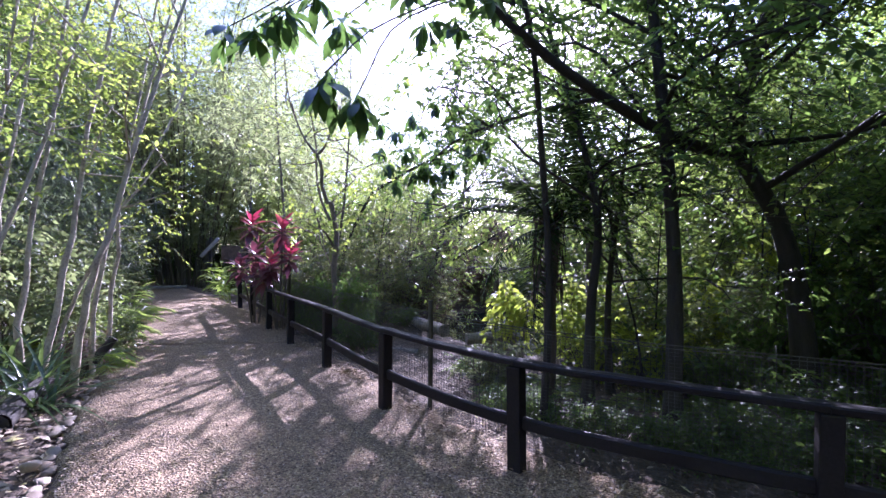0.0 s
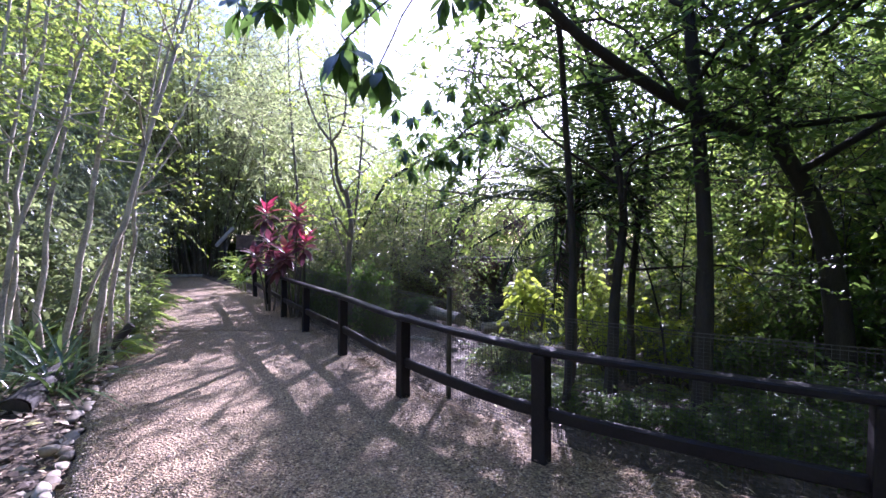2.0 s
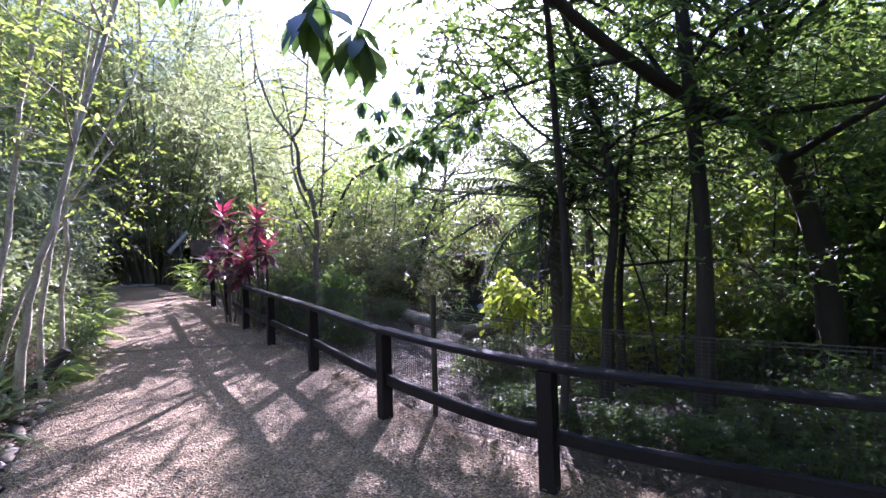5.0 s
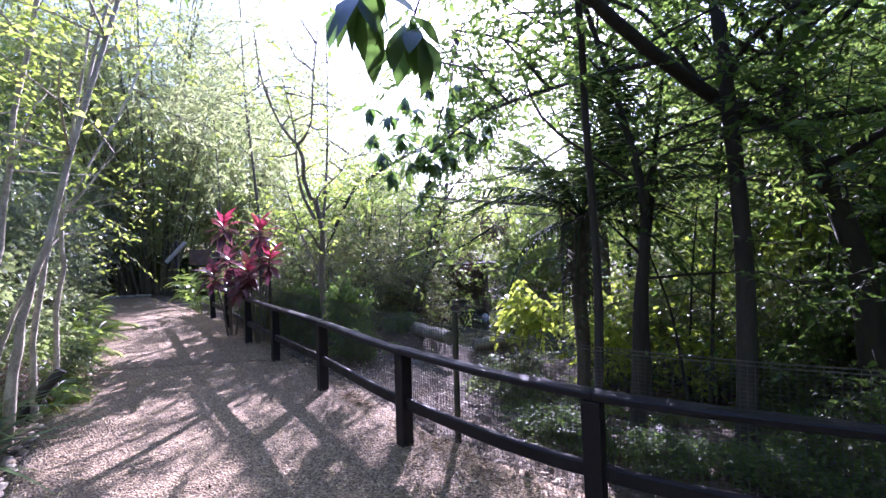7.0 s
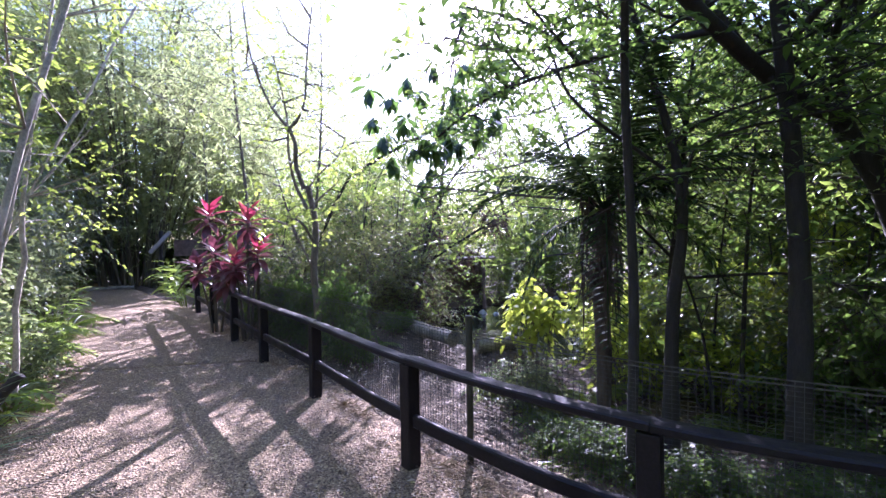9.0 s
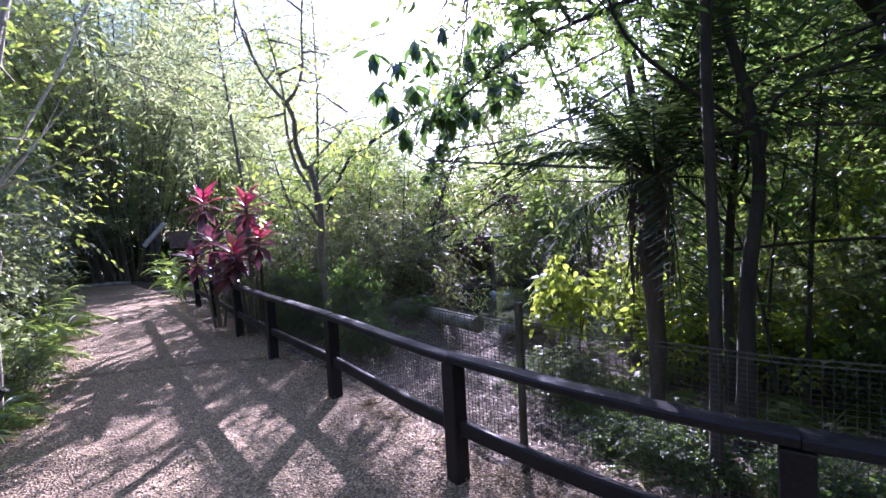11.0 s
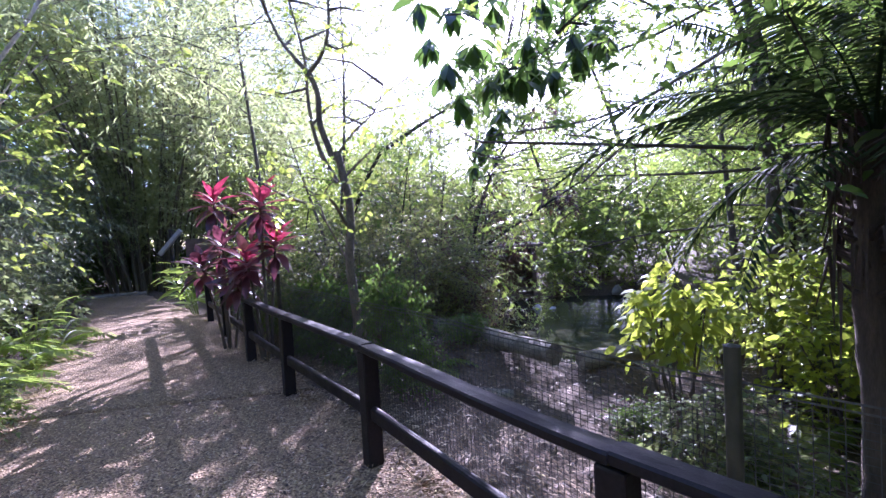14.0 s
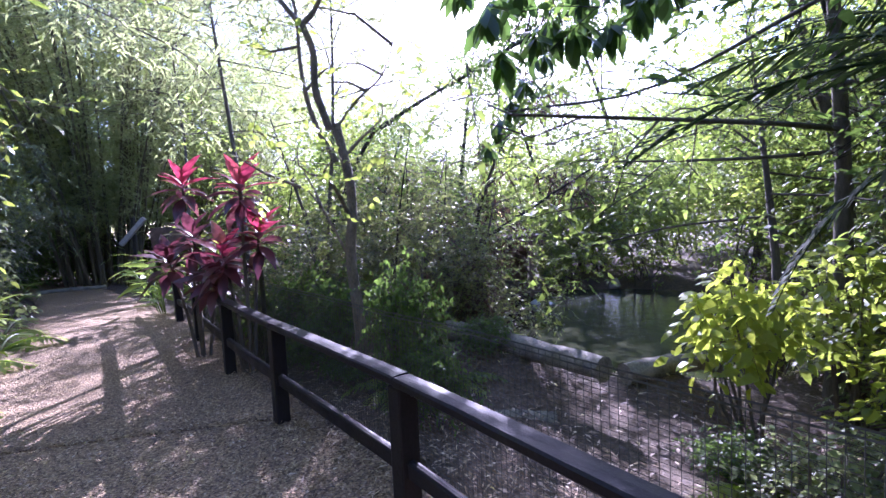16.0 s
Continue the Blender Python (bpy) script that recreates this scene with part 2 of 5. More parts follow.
# ---- mesh helpers ----
def raw_mesh(name, V, F, material, smooth=False):
    """A mesh from arrays: V of n x 3, F of m x k corner numbers."""
    me = bpy.data.meshes.new(name)
    V, F = np.asarray(V, np.float32), np.asarray(F, np.int32)
    k = F.shape[1]
    me.vertices.add(len(V))
    me.vertices.foreach_set("co", V.ravel())
    me.loops.add(F.size)
    me.loops.foreach_set("vertex_index", F.ravel())
    me.polygons.add(len(F))
    me.polygons.foreach_set("loop_start", np.arange(0, F.size, k, dtype=np.int32))
    me.polygons.foreach_set("use_smooth", np.full(len(F), smooth))
    me.update(calc_edges=True)
    me.validate()
    me.materials.append(material)
    return me


def put(name, me, parent=None, at=(0, 0, 0), label=""):
    ob = new(name, me)
    ob.matrix_basis = Matrix.Translation(at) if not isinstance(at, Matrix) else at
    if parent:
        ob.parent = parent
    return tagged(ob, label)


def thing(name, at, label, category, group="", kind=""):
    ob = new(name)
    ob.matrix_basis = Matrix.Translation(at) if not isinstance(at, Matrix) else at
    ob.empty_display_size = 0.2
    return tagged(ob, label, category, group, kind)


def unit(v):
    v = np.asarray(v, float)
    return v / np.maximum(np.linalg.norm(v, axis=-1, keepdims=True), 1e-9)


def rand_dirs(n, zlo=-1.0, zhi=1.0):
    z = R.uniform(zlo, zhi, n)
    a = R.uniform(0, 2 * np.pi, n)
    r = np.sqrt(np.maximum(0, 1 - z * z))
    return np.stack([r * np.cos(a), r * np.sin(a), z], 1)


def curve_pts(pts, n):
    """n points on a smooth line through pts."""
    pts = np.asarray(pts, float)
    if len(pts) == 2:
        return pts[0] + np.linspace(0, 1, n)[:, None] * (pts[1] - pts[0])
    ext = np.vstack([2 * pts[0] - pts[1], pts, 2 * pts[-1] - pts[-2]])
    u = np.linspace(0, len(pts) - 1 - 1e-6, n)
    i, f = u.astype(int), (u % 1)[:, None]
    a, b, c, d = ext[i], ext[i + 1], ext[i + 2], ext[i + 3]
    return 0.5 * (2 * b + (c - a) * f + (2 * a - 5 * b + 4 * c - d) * f ** 2 + (3 * b - a - 3 * c + d) * f ** 3)


class Tubes:
    """Collects tapered round limbs, then makes one mesh of them."""

    def __init__(self):
        self.V, self.F, self.n = [], [], 0

    def add(self, pts, r0, r1, sides=7, lump=0.0, flare=0.0):
        pts = np.asarray(pts, float)
        m = len(pts)
        t = unit(np.gradient(pts, axis=0))
        ref = np.where(np.abs(t[:, 2:3]) > 0.9, [[1.0, 0, 0]], [[0, 0, 1.0]])
        u = unit(np.cross(t, ref))
        w = np.cross(t, u)
        s = np.linspace(0, 1, m)
        rad = r0 + (r1 - r0) * s + flare * np.exp(-s * 14)
        ang = np.linspace(0, 2 * np.pi, sides, endpoint=False)
        rr = rad[:, None] * (1 + lump * R.normal(size=(m, sides)))
        ring = pts[:, None] + rr[..., None] * (np.cos(ang)[None, :, None] * u[:, None] + np.sin(ang)[None, :, None] * w[:, None])
        idx = np.arange(m * sides).reshape(m, sides)
        a, b = idx[:-1], idx[1:]
        q = np.stack([a, np.roll(a, -1, 1), np.roll(b, -1, 1), b], -1).reshape(-1, 4)
        self.V.append(ring.reshape(-1, 3))
        self.F.append(q + self.n)
        self.n += m * sides

    def mesh(self, name, material, smooth=True):
        return raw_mesh(name, np.concatenate(self.V), np.concatenate(self.F), material, smooth)


OVAL = (np.array([[0, 0, 0], [0.3, 0.5, 0.10], [0.3, -0.5, 0.10], [0.72, 0.36, 0.05], [0.72, -0.36, 0.05], [1, 0, -0.10]]),
        np.array([[0, 2, 1], [1, 2, 4], [1, 4, 3], [3, 4, 5]]))
LANCE = (np.array([[0, 0, 0], [0.35, 0.5, 0.05], [0.35, -0.5, 0.05], [1, 0, -0.08]]), np.array([[0, 2, 1], [1, 2, 3]]))


def leaf_arrays(P, D, N, L, W, form):
    """Leaves at points P that grow along D with the face N."""
    tv, tf = form
    D = unit(D)
    S = unit(np.cross(N, D))
    N = np.cross(D, S)
    L, W = np.broadcast_to(L, len(P))[:, None, None], np.broadcast_to(W, len(P))[:, None, None]
    V = P[:, None] + D[:, None] * (tv[None, :, 0:1] * L) + S[:, None] * (tv[None, :, 1:2] * W) + N[:, None] * (tv[None, :, 2:3] * L)
    F = tf[None] + (np.arange(len(P)) * len(tv))[:, None, None]
    return V.reshape(-1, 3), F.reshape(-1, 3)


def sprays(C, per, twig, leaves, length, width, droop=0.3, form=OVAL, zlo=-0.6, zhi=0.7, spread=0.25, lean=None):
    """Twigs round the points C, each with leaves left and right of it: leaf arrays, and the twigs' two ends."""
    C = np.repeat(np.asarray(C, float), per, 0)
    n = len(C)
    T = rand_dirs(n, zlo, zhi)
    if lean is not None:
        T = unit(T + np.asarray(lean))
    S0 = C + R.normal(size=(n, 3)) * spread
    tl = twig * R.uniform(0.6, 1.25, n)
    s = np.linspace(0.25, 1.0, leaves)
    bend = np.array([0, 0, -1.0]) * droop
    P = S0[:, None] + T[:, None] * (s[None, :, None] * tl[:, None, None]) + bend * (s[None, :, None] ** 2) * tl[:, None, None]
    side = unit(np.cross(T, [0, 0, 1.0]) + 1e-6)
    sign = np.where(np.arange(leaves) % 2 == 0, 1.0, -1.0)
    D = T[:, None] * 0.7 + side[:, None] * sign[None, :, None] * 0.8 + bend + R.normal(size=(n, leaves, 3)) * 0.28
    D[:, -1] = T + bend
    N = np.array([0, 0, 1.0]) + R.normal(size=(n, leaves, 3)) * 0.55
    k = n * leaves
    L = length * R.uniform(0.6, 1.2, k)
    return leaf_arrays(P.reshape(k, 3), D.reshape(k, 3), N.reshape(k, 3), L, L * width / length, form), (S0, P[:, -1])


def twig_tubes(tubes, ends, r=0.004, limit=4000):
    a, b = ends
    for p, q in zip(a[:limit], b[:limit]):
        mid = (p + q) / 2 + np.array([0, 0, 0.04 * np.linalg.norm(q - p)])
        tubes.add([p, mid, q], r, r * 0.4, 3)


def blob_points(n, centre, radii, hollow=0.5):
    """n places in an uneven lump, more of them towards its skin."""
    d = rand_dirs(n)
    r = (hollow + (1 - hollow) * R.random(n)) ** 0.8
    r = r * (0.75 + 0.45 * np.array([noise.noise(Vector(v * 1.7 + centre)) for v in d]))
    return np.asarray(centre) + d * r[:, None] * np.asarray(radii)

# ---- the lie of the land ----
FENCE_LINE = np.array([(5.6, 1.15), (3.95, 1.6), (2.3, 2.2), (0.73, 2.97), (-0.485, 4.13), (-1.6, 5.6), (-2.7, 6.96), (-3.7, 8.24), (-4.85, 9.79), (-5.97, 11.24)])
LEFT_EDGE = np.array([(-2.0, -9), (-1.3, -4), (-1.15, 0.0), (-1.75, 1.5), (-2.45, 2.5), (-3.38, 3.62), (-4.18, 4.83), (-5.5, 6.5), (-6.4, 8.0), (-8.05, 10.3), (-9.8, 12.6), (-11.8, 14.9), (-15, 17.2), (-20, 19)])
RIGHT_EDGE = np.array([(9.5, -7), (9, -2), (5.8, 1.45), (2.5, 2.5), (0.95, 3.22), (-0.28, 4.36), (-1.36, 5.78), (-2.45, 7.02), (-3.5, 8.38), (-4.7, 9.9), (-6.1, 11.5), (-9.3, 14.7), (-12.4, 17.6), (-18, 21.5)])


def side_of(line, x, y):
    """Signed distance from a line of points: positive to the right of its run."""
    best, sign = np.full(np.shape(x), 1e9), np.ones(np.shape(x))
    for (ax, ay), (bx, by) in zip(line[:-1], line[1:]):
        dx, dy = bx - ax, by - ay
        t = np.clip(((x - ax) * dx + (y - ay) * dy) / (dx * dx + dy * dy), 0, 1)
        d = np.hypot(x - ax - t * dx, y - ay - t * dy)
        s = np.sign((x - ax) * dy - (y - ay) * dx)
        near = d < best
        best, sign = np.where(near, d, best), np.where(near, s, sign)
    return best * sign


def smooth(a, b, v):
    t = np.clip((v - a) / (b - a), 0, 1)
    return t * t * (3 - 2 * t)


POND_LEVEL = -0.62
POND_C, POND_R = (2.2, 12.2), (3.9, 3.4)


def land(x, y):
    x, y = np.asarray(x, float), np.asarray(y, float)
    right = side_of(RIGHT_EDGE, x, y)
    left = -side_of(LEFT_EDGE, x, y)
    z = -0.03 - 0.32 * smooth(0.2, 3.5, right) + 0.28 * smooth(0.1, 2.2, left)
    e = np.hypot((x - POND_C[0]) / POND_R[0], (y - POND_C[1]) / POND_R[1])
    z = z - 0.75 * (1 - smooth(0.75, 1.25, e))
    z = z + 0.5 * np.exp(-((x + 0.8) ** 2 + (y - 8.15) ** 2) / 0.7) + 0.34 * np.exp(-((x - 0.75) ** 2 + (y - 7.55) ** 2) / 0.25)
    off = smooth(0.15, 0.8, np.maximum(right, left))
    wave = 0.06 * np.sin(x * 1.9 + 0.7 * y) * np.cos(y * 1.4 - 0.5 * x) + 0.03 * np.sin(4.3 * x) * np.sin(3.7 * y + 1)
    return z + off * wave * smooth(60, 10, np.hypot(x, y))


def ground_at(x, y, sink=0.0):
    return Vector((x, y, float(land(x, y)) - sink))


def axis_steps(lo, hi, step, far):
    out = [lo, *np.arange(lo + step, hi, step), hi]
    g = step
    while out[-1] < far:
        g *= 1.35
        out.append(out[-1] + g)
    g, pre = step, []
    while (pre[-1] if pre else lo) > -far:
        g *= 1.35
        pre.append((pre[-1] if pre else lo) - g)
    return np.array(pre[::-1] + out)


gx, gy = axis_steps(-16, 10, 0.2, 900), axis_steps(-8, 22, 0.2, 900)
X, Y = np.meshgrid(gx, gy, indexing="ij")
Z = land(X, Y)
idx = np.arange(X.size).reshape(X.shape)
quads = np.stack([idx[:-1, :-1], idx[1:, :-1], idx[1:, 1:], idx[:-1, 1:]], -1).reshape(-1, 4)
tagged(put("ground", raw_mesh("ground", np.stack([X, Y, Z], -1).reshape(-1, 3), quads, SOIL, True)),
       "brown leaf-mould soil under the garden planting", "ground", kind="structure")


def slab(rows_l, rows_r, cols=14):
    """A path slab between two edges, slightly domed, with skirts down into the soil."""
    n = len(rows_l)
    s = np.linspace(0, 1, cols)
    P = rows_l[:, None] + (rows_r - rows_l)[:, None] * s[None, :, None]
    z = 0.012 + 0.02 * np.sin(np.pi * s)[None] + 0.006 * np.sin(P[..., 0] * 2.3) * np.cos(P[..., 1] * 1.7)
    top = np.dstack([P, z])
    low = top.copy()
    low[..., 2] -= 0.12
    V = np.concatenate([top.reshape(-1, 3), low.reshape(-1, 3)])
    i = np.arange(n * cols).reshape(n, cols)
    f = np.stack([i[:-1, :-1], i[:-1, 1:], i[1:, 1:], i[1:, :-1]], -1).reshape(-1, 4)
    rim = np.concatenate([i[0], i[1:, -1], i[-1, -2::-1], i[-2:0:-1, 0]])
    nxt = np.roll(rim, -1)
    o = n * cols
    return V, np.concatenate([f, np.stack([nxt, rim, rim + o, nxt + o], -1)])


k = 7
wob = lambda a, s: a + 0.035 * np.stack([np.sin(np.arange(len(a)) * 1.7 + s), np.cos(np.arange(len(a)) * 2.3 + s)], 1)
la, ra = wob(curve_pts(LEFT_EDGE[: k + 1], 60), 0), wob(curve_pts(RIGHT_EDGE[: k + 1], 60), 2)
lb, rb = wob(curve_pts(LEFT_EDGE[k:], 50), 1), wob(curve_pts(RIGHT_EDGE[k:], 50), 3)
lb[0], rb[0] = la[-1], ra[-1]
shift = np.array([-0.012, 0.034])
lb[0] += shift
rb[0] += shift
tagged(put("path", raw_mesh("path", *slab(la, ra), PATH_GRIT, True)), "pinkish-brown gravelled garden path strewn with dry leaves", "path", kind="structure")
tagged(put("path_beyond_joint", raw_mesh("path_beyond_joint", *slab(lb, rb), PATH_GRIT, True)), "pinkish-brown gravelled path beyond a dark joint", "path", kind="structure")

wa = np.linspace(0, 2 * np.pi, 72, endpoint=False)
ring = np.stack([POND_C[0] + np.cos(wa) * POND_R[0] * 1.18, POND_C[1] + np.sin(wa) * POND_R[1] * 1.18, np.full(72, POND_LEVEL)], 1)
wv = np.vstack([ring, [[POND_C[0], POND_C[1], POND_LEVEL]]])
wf = np.stack([np.arange(72), (np.arange(72) + 1) % 72, np.full(72, 72)], 1)
tagged(put("water", raw_mesh("water", wv, wf, WATER)), "still murky green-brown pond water", "pond", kind="structure")


# ---- timber fence ----
def box_mesh(name, size, material, bev=0.008):
    bm = bmesh.new()
    bmesh.ops.create_cube(bm, size=1)
    bmesh.ops.scale(bm, vec=size, verts=bm.verts)
    bmesh.ops.bevel(bm, geom=bm.edges[:], offset=bev, segments=2, affect="EDGES", profile=0.6)
    me = bpy.data.meshes.new(name)
    bm.to_mesh(me)
    bm.free()
    me.materials.append(material)
    return me


def beam(name, a, b, wide, high, material, parent, label=""):
    """A beam of that section from a to b, its upper face level."""
    a, b = Vector(a), Vector(b)
    d = b - a
    me = box_mesh(name, (d.length, wide, high), material, min(wide, high) * 0.22)
    m = Matrix.Translation((a + b) / 2) @ d.to_track_quat("X", "Z").to_matrix().to_4x4()
    return put(name, me, parent, m, label)


fence = thing("timber_fence", ground_at(0.73, 2.97), "low dark-stained post and double-rail timber fence beside the path", "fence")
FO = Vector(fence.matrix_basis.translation)
POST = box_mesh("post", (0.108, 0.108, 1.0), FENCE, 0.012)
posts = []
for i, (x, y) in enumerate(FENCE_LINE):
    d = FENCE_LINE[min(i + 1, len(FENCE_LINE) - 1)] - FENCE_LINE[max(i - 1, 0)]
    a = math.degrees(math.atan2(d[1], d[0]))
    posts.append(Vector((x, y, 0)))
    put("post", POST, fence, pose(x - FO.x, y - FO.y, 0.777 - 0.5 - FO.z, R.normal() * 0.8, R.normal() * 0.8, a))
RUN = curve_pts(FENCE_LINE, (len(FENCE_LINE) - 1) * 8 + 1)


def swept(name, pts, wide, high, z, material, parent):
    """A board of that section bent along the points, with rounded upper edges."""
    pts = np.asarray(pts, float)
    t = unit(np.gradient(pts, axis=0))
    side = np.stack([t[:, 1], -t[:, 0]], 1)
    c = min(wide, high) * 0.2
    prof = np.array([(-wide / 2, -high / 2 + c), (-wide / 2, high / 2 - c), (-wide / 2 + c, high / 2), (0, high / 2 + 0.003), (wide / 2 - c, high / 2), (wide / 2, high / 2 - c), (wide / 2, -high / 2 + c), (wide / 2 - c, -high / 2), (-wide / 2 + c, -high / 2)])
    m, n = len(pts), len(prof)
    V = np.concatenate([pts[:, None] + side[:, None] * prof[None, :, 0:1], np.broadcast_to((z + prof[:, 1])[None, :, None], (m, n, 1))], -1)
    V = V + R.normal(size=V.shape) * 0.0012 - np.array(FO)
    i = np.arange(m * n).reshape(m, n)
    q = np.stack([i[:-1], np.roll(i[:-1], -1, 1), np.roll(i[1:], -1, 1), i[1:]], -1).reshape(-1, 4)
    q = q[:, ::-1]
    bm = bmesh.new()
    vs = [bm.verts.new(v) for v in V.reshape(-1, 3)]
    for f in q:
        bm.faces.new([vs[j] for j in f])
    bm.faces.new([vs[j] for j in i[0]])
    bm.faces.new([vs[j] for j in i[-1][::-1]])
    bmesh.ops.recalc_face_normals(bm, faces=bm.faces)
    me = bpy.data.meshes.new(name)
    bm.to_mesh(me)
    bm.free()
    me.materials.append(material)
    return put(name, me, parent)


for i in range(len(posts) - 1):
    seg = RUN[i * 8:(i + 1) * 8 + 1].copy()
    d = unit(seg[-1] - seg[0])
    top = seg.copy()
    top[0] += d * 0.0015
    top[-1] += d * (0.1 if i == len(posts) - 2 else -0.0015)
    swept("top_rail", top, 0.108, 0.047, 0.803 + R.normal() * 0.003, FENCE, fence)
    low = seg.copy()
    low[0] += d * 0.0555
    low[-1] -= d * 0.0555
    swept("lower_rail", low, 0.05, 0.09, 0.368, FENCE, fence)

# ---- wire fence behind it ----
OFF = 0.40


def offset_line(line, off):
    out = []
    for i in range(len(line)):
        d = line[min(i + 1, len(line) - 1)] - line[max(i - 1, 0)]
        d = d / np.linalg.norm(d)
        out.append(line[i] + np.array([d[1], -d[0]]) * off)
    return np.array(out)


WIRE_LINE = offset_line(FENCE_LINE, OFF)
WIRE_TOP, WIRE_LOW = 0.98, -0.12
wfence = thing("wire_fence", ground_at(*WIRE_LINE[4]), "dark wire mesh garden fence on slim steel posts", "fence")
WO = np.array(wfence.matrix_basis.translation)
for i in (1, 3, 7, 9):
    q = WIRE_LINE[i] if i != 3 else WIRE_LINE[3] * 0.13 + WIRE_LINE[4] * 0.87
    t = Tubes()
    t.add([(q[0] - WO[0], q[1] - WO[1], -0.4 - WO[2]), (q[0] - WO[0], q[1] - WO[1], 1.10 - WO[2])], 0.027, 0.027, 8)
    t.add([(q[0] - WO[0], q[1] - WO[1], 1.098 - WO[2]), (q[0] - WO[0], q[1] - WO[1], 1.105 - WO[2])], 0.03, 0.001, 8)
    put("post", t.mesh("post", STEEL_POST), wfence)


def wire_panel(a, b):
    n = max(2, int(round(np.linalg.norm(b - a) / 0.038)))
    s = np.linspace(0, 1, n, endpoint=False)
    base = a + s[:, None] * (b - a)
    t = Tubes()
    sag = 0.012 * np.sin(np.pi * s)
    for (x, y), g in zip(base, sag):
        t.add([(x - WO[0], y - WO[1], WIRE_LOW - WO[2]), (x - WO[0], y - WO[1], WIRE_TOP - g - WO[2])], 0.0017, 0.0017, 3)
    for z in np.arange(WIRE_LOW, WIRE_TOP + 0.01, 0.025):
        r = 0.0042 if z > WIRE_TOP - 0.03 else 0.0014
        t.add([(a[0] - WO[0], a[1] - WO[1], z - WO[2]), ((a[0] + b[0]) / 2 - WO[0], (a[1] + b[1]) / 2 - WO[1], z - 0.012 - WO[2]), (b[0] - WO[0], b[1] - WO[1], z - WO[2])], r, r, 3)
    return t.mesh("wire_panel", WIRE, False)


for a, b in zip(WIRE_LINE[:-1], WIRE_LINE[1:]):
    tagged(put("wire_mesh", wire_panel(a, b), wfence), kind="stuff")


# ---- edging stones along the path ----
def stone_mesh(seed, size):
    """A worn, blunt-cornered stone: the hull of scattered points, its edges rounded off."""
    rs = np.random.default_rng(100 + seed)
    d = rs.normal(size=(15, 3))
    d = d / np.linalg.norm(d, axis=1, keepdims=True) * rs.uniform(0.82, 1.12, (15, 1))
    bm = bmesh.new()
    for p in d:
        bm.verts.new((p[0] * size[0], p[1] * size[1], max(p[2], -0.6) * size[2]))
    hull = bmesh.ops.convex_hull(bm, input=bm.verts)
    bmesh.ops.delete(bm, geom=[v for v in hull["geom_interior"] if isinstance(v, bmesh.types.BMVert)], context="VERTS")
    bmesh.ops.subdivide_edges(bm, edges=bm.edges[:], cuts=1, use_grid_fill=True, smooth=0.12)
    bmesh.ops.smooth_vert(bm, verts=bm.verts, factor=0.18, use_axis_x=True, use_axis_y=True, use_axis_z=True)
    for f in bm.faces:
        f.smooth = True
    me = bpy.data.meshes.new("edging_stone")
    bm.to_mesh(me)
    bm.free()
    me.materials.append(STONE)
    return me


STONES = [stone_mesh(i, (0.12 + 0.014 * i, 0.075 + 0.008 * (i % 3), 0.042 + 0.004 * i)) for i in range(5)]
edge = curve_pts(LEFT_EDGE[3:7], 34)
for i, (x, y) in enumerate(edge[:-1]):
    d = edge[i + 1] - edge[i]
    off = R.uniform(0.0, 0.10)
    x, y = x - off * 0.8, y - off * 0.5
    big = R.uniform(0.5, 0.9)
    me = STONES[i % 5]
    ob = put("edging_stone", me, None, pose(x, y, 0.006 * big + float(land(x, y)) * 0.5, R.normal() * 6, R.normal() * 6, math.degrees(math.atan2(d[1], d[0])) + R.normal() * 25) @ Matrix.Diagonal((big, big, big, 1)))
    tagged(ob, "pale rounded stone edging the path over leaf litter", "stone", "edging stones")
rock = put("boulder", stone_mesh(9, (0.09, 0.07, 0.05)), None, pose(-2.72, 2.62, 0.06, 0, 0, 30))
tagged(rock, "tan rounded rock lying beside the edging stones", "rock")


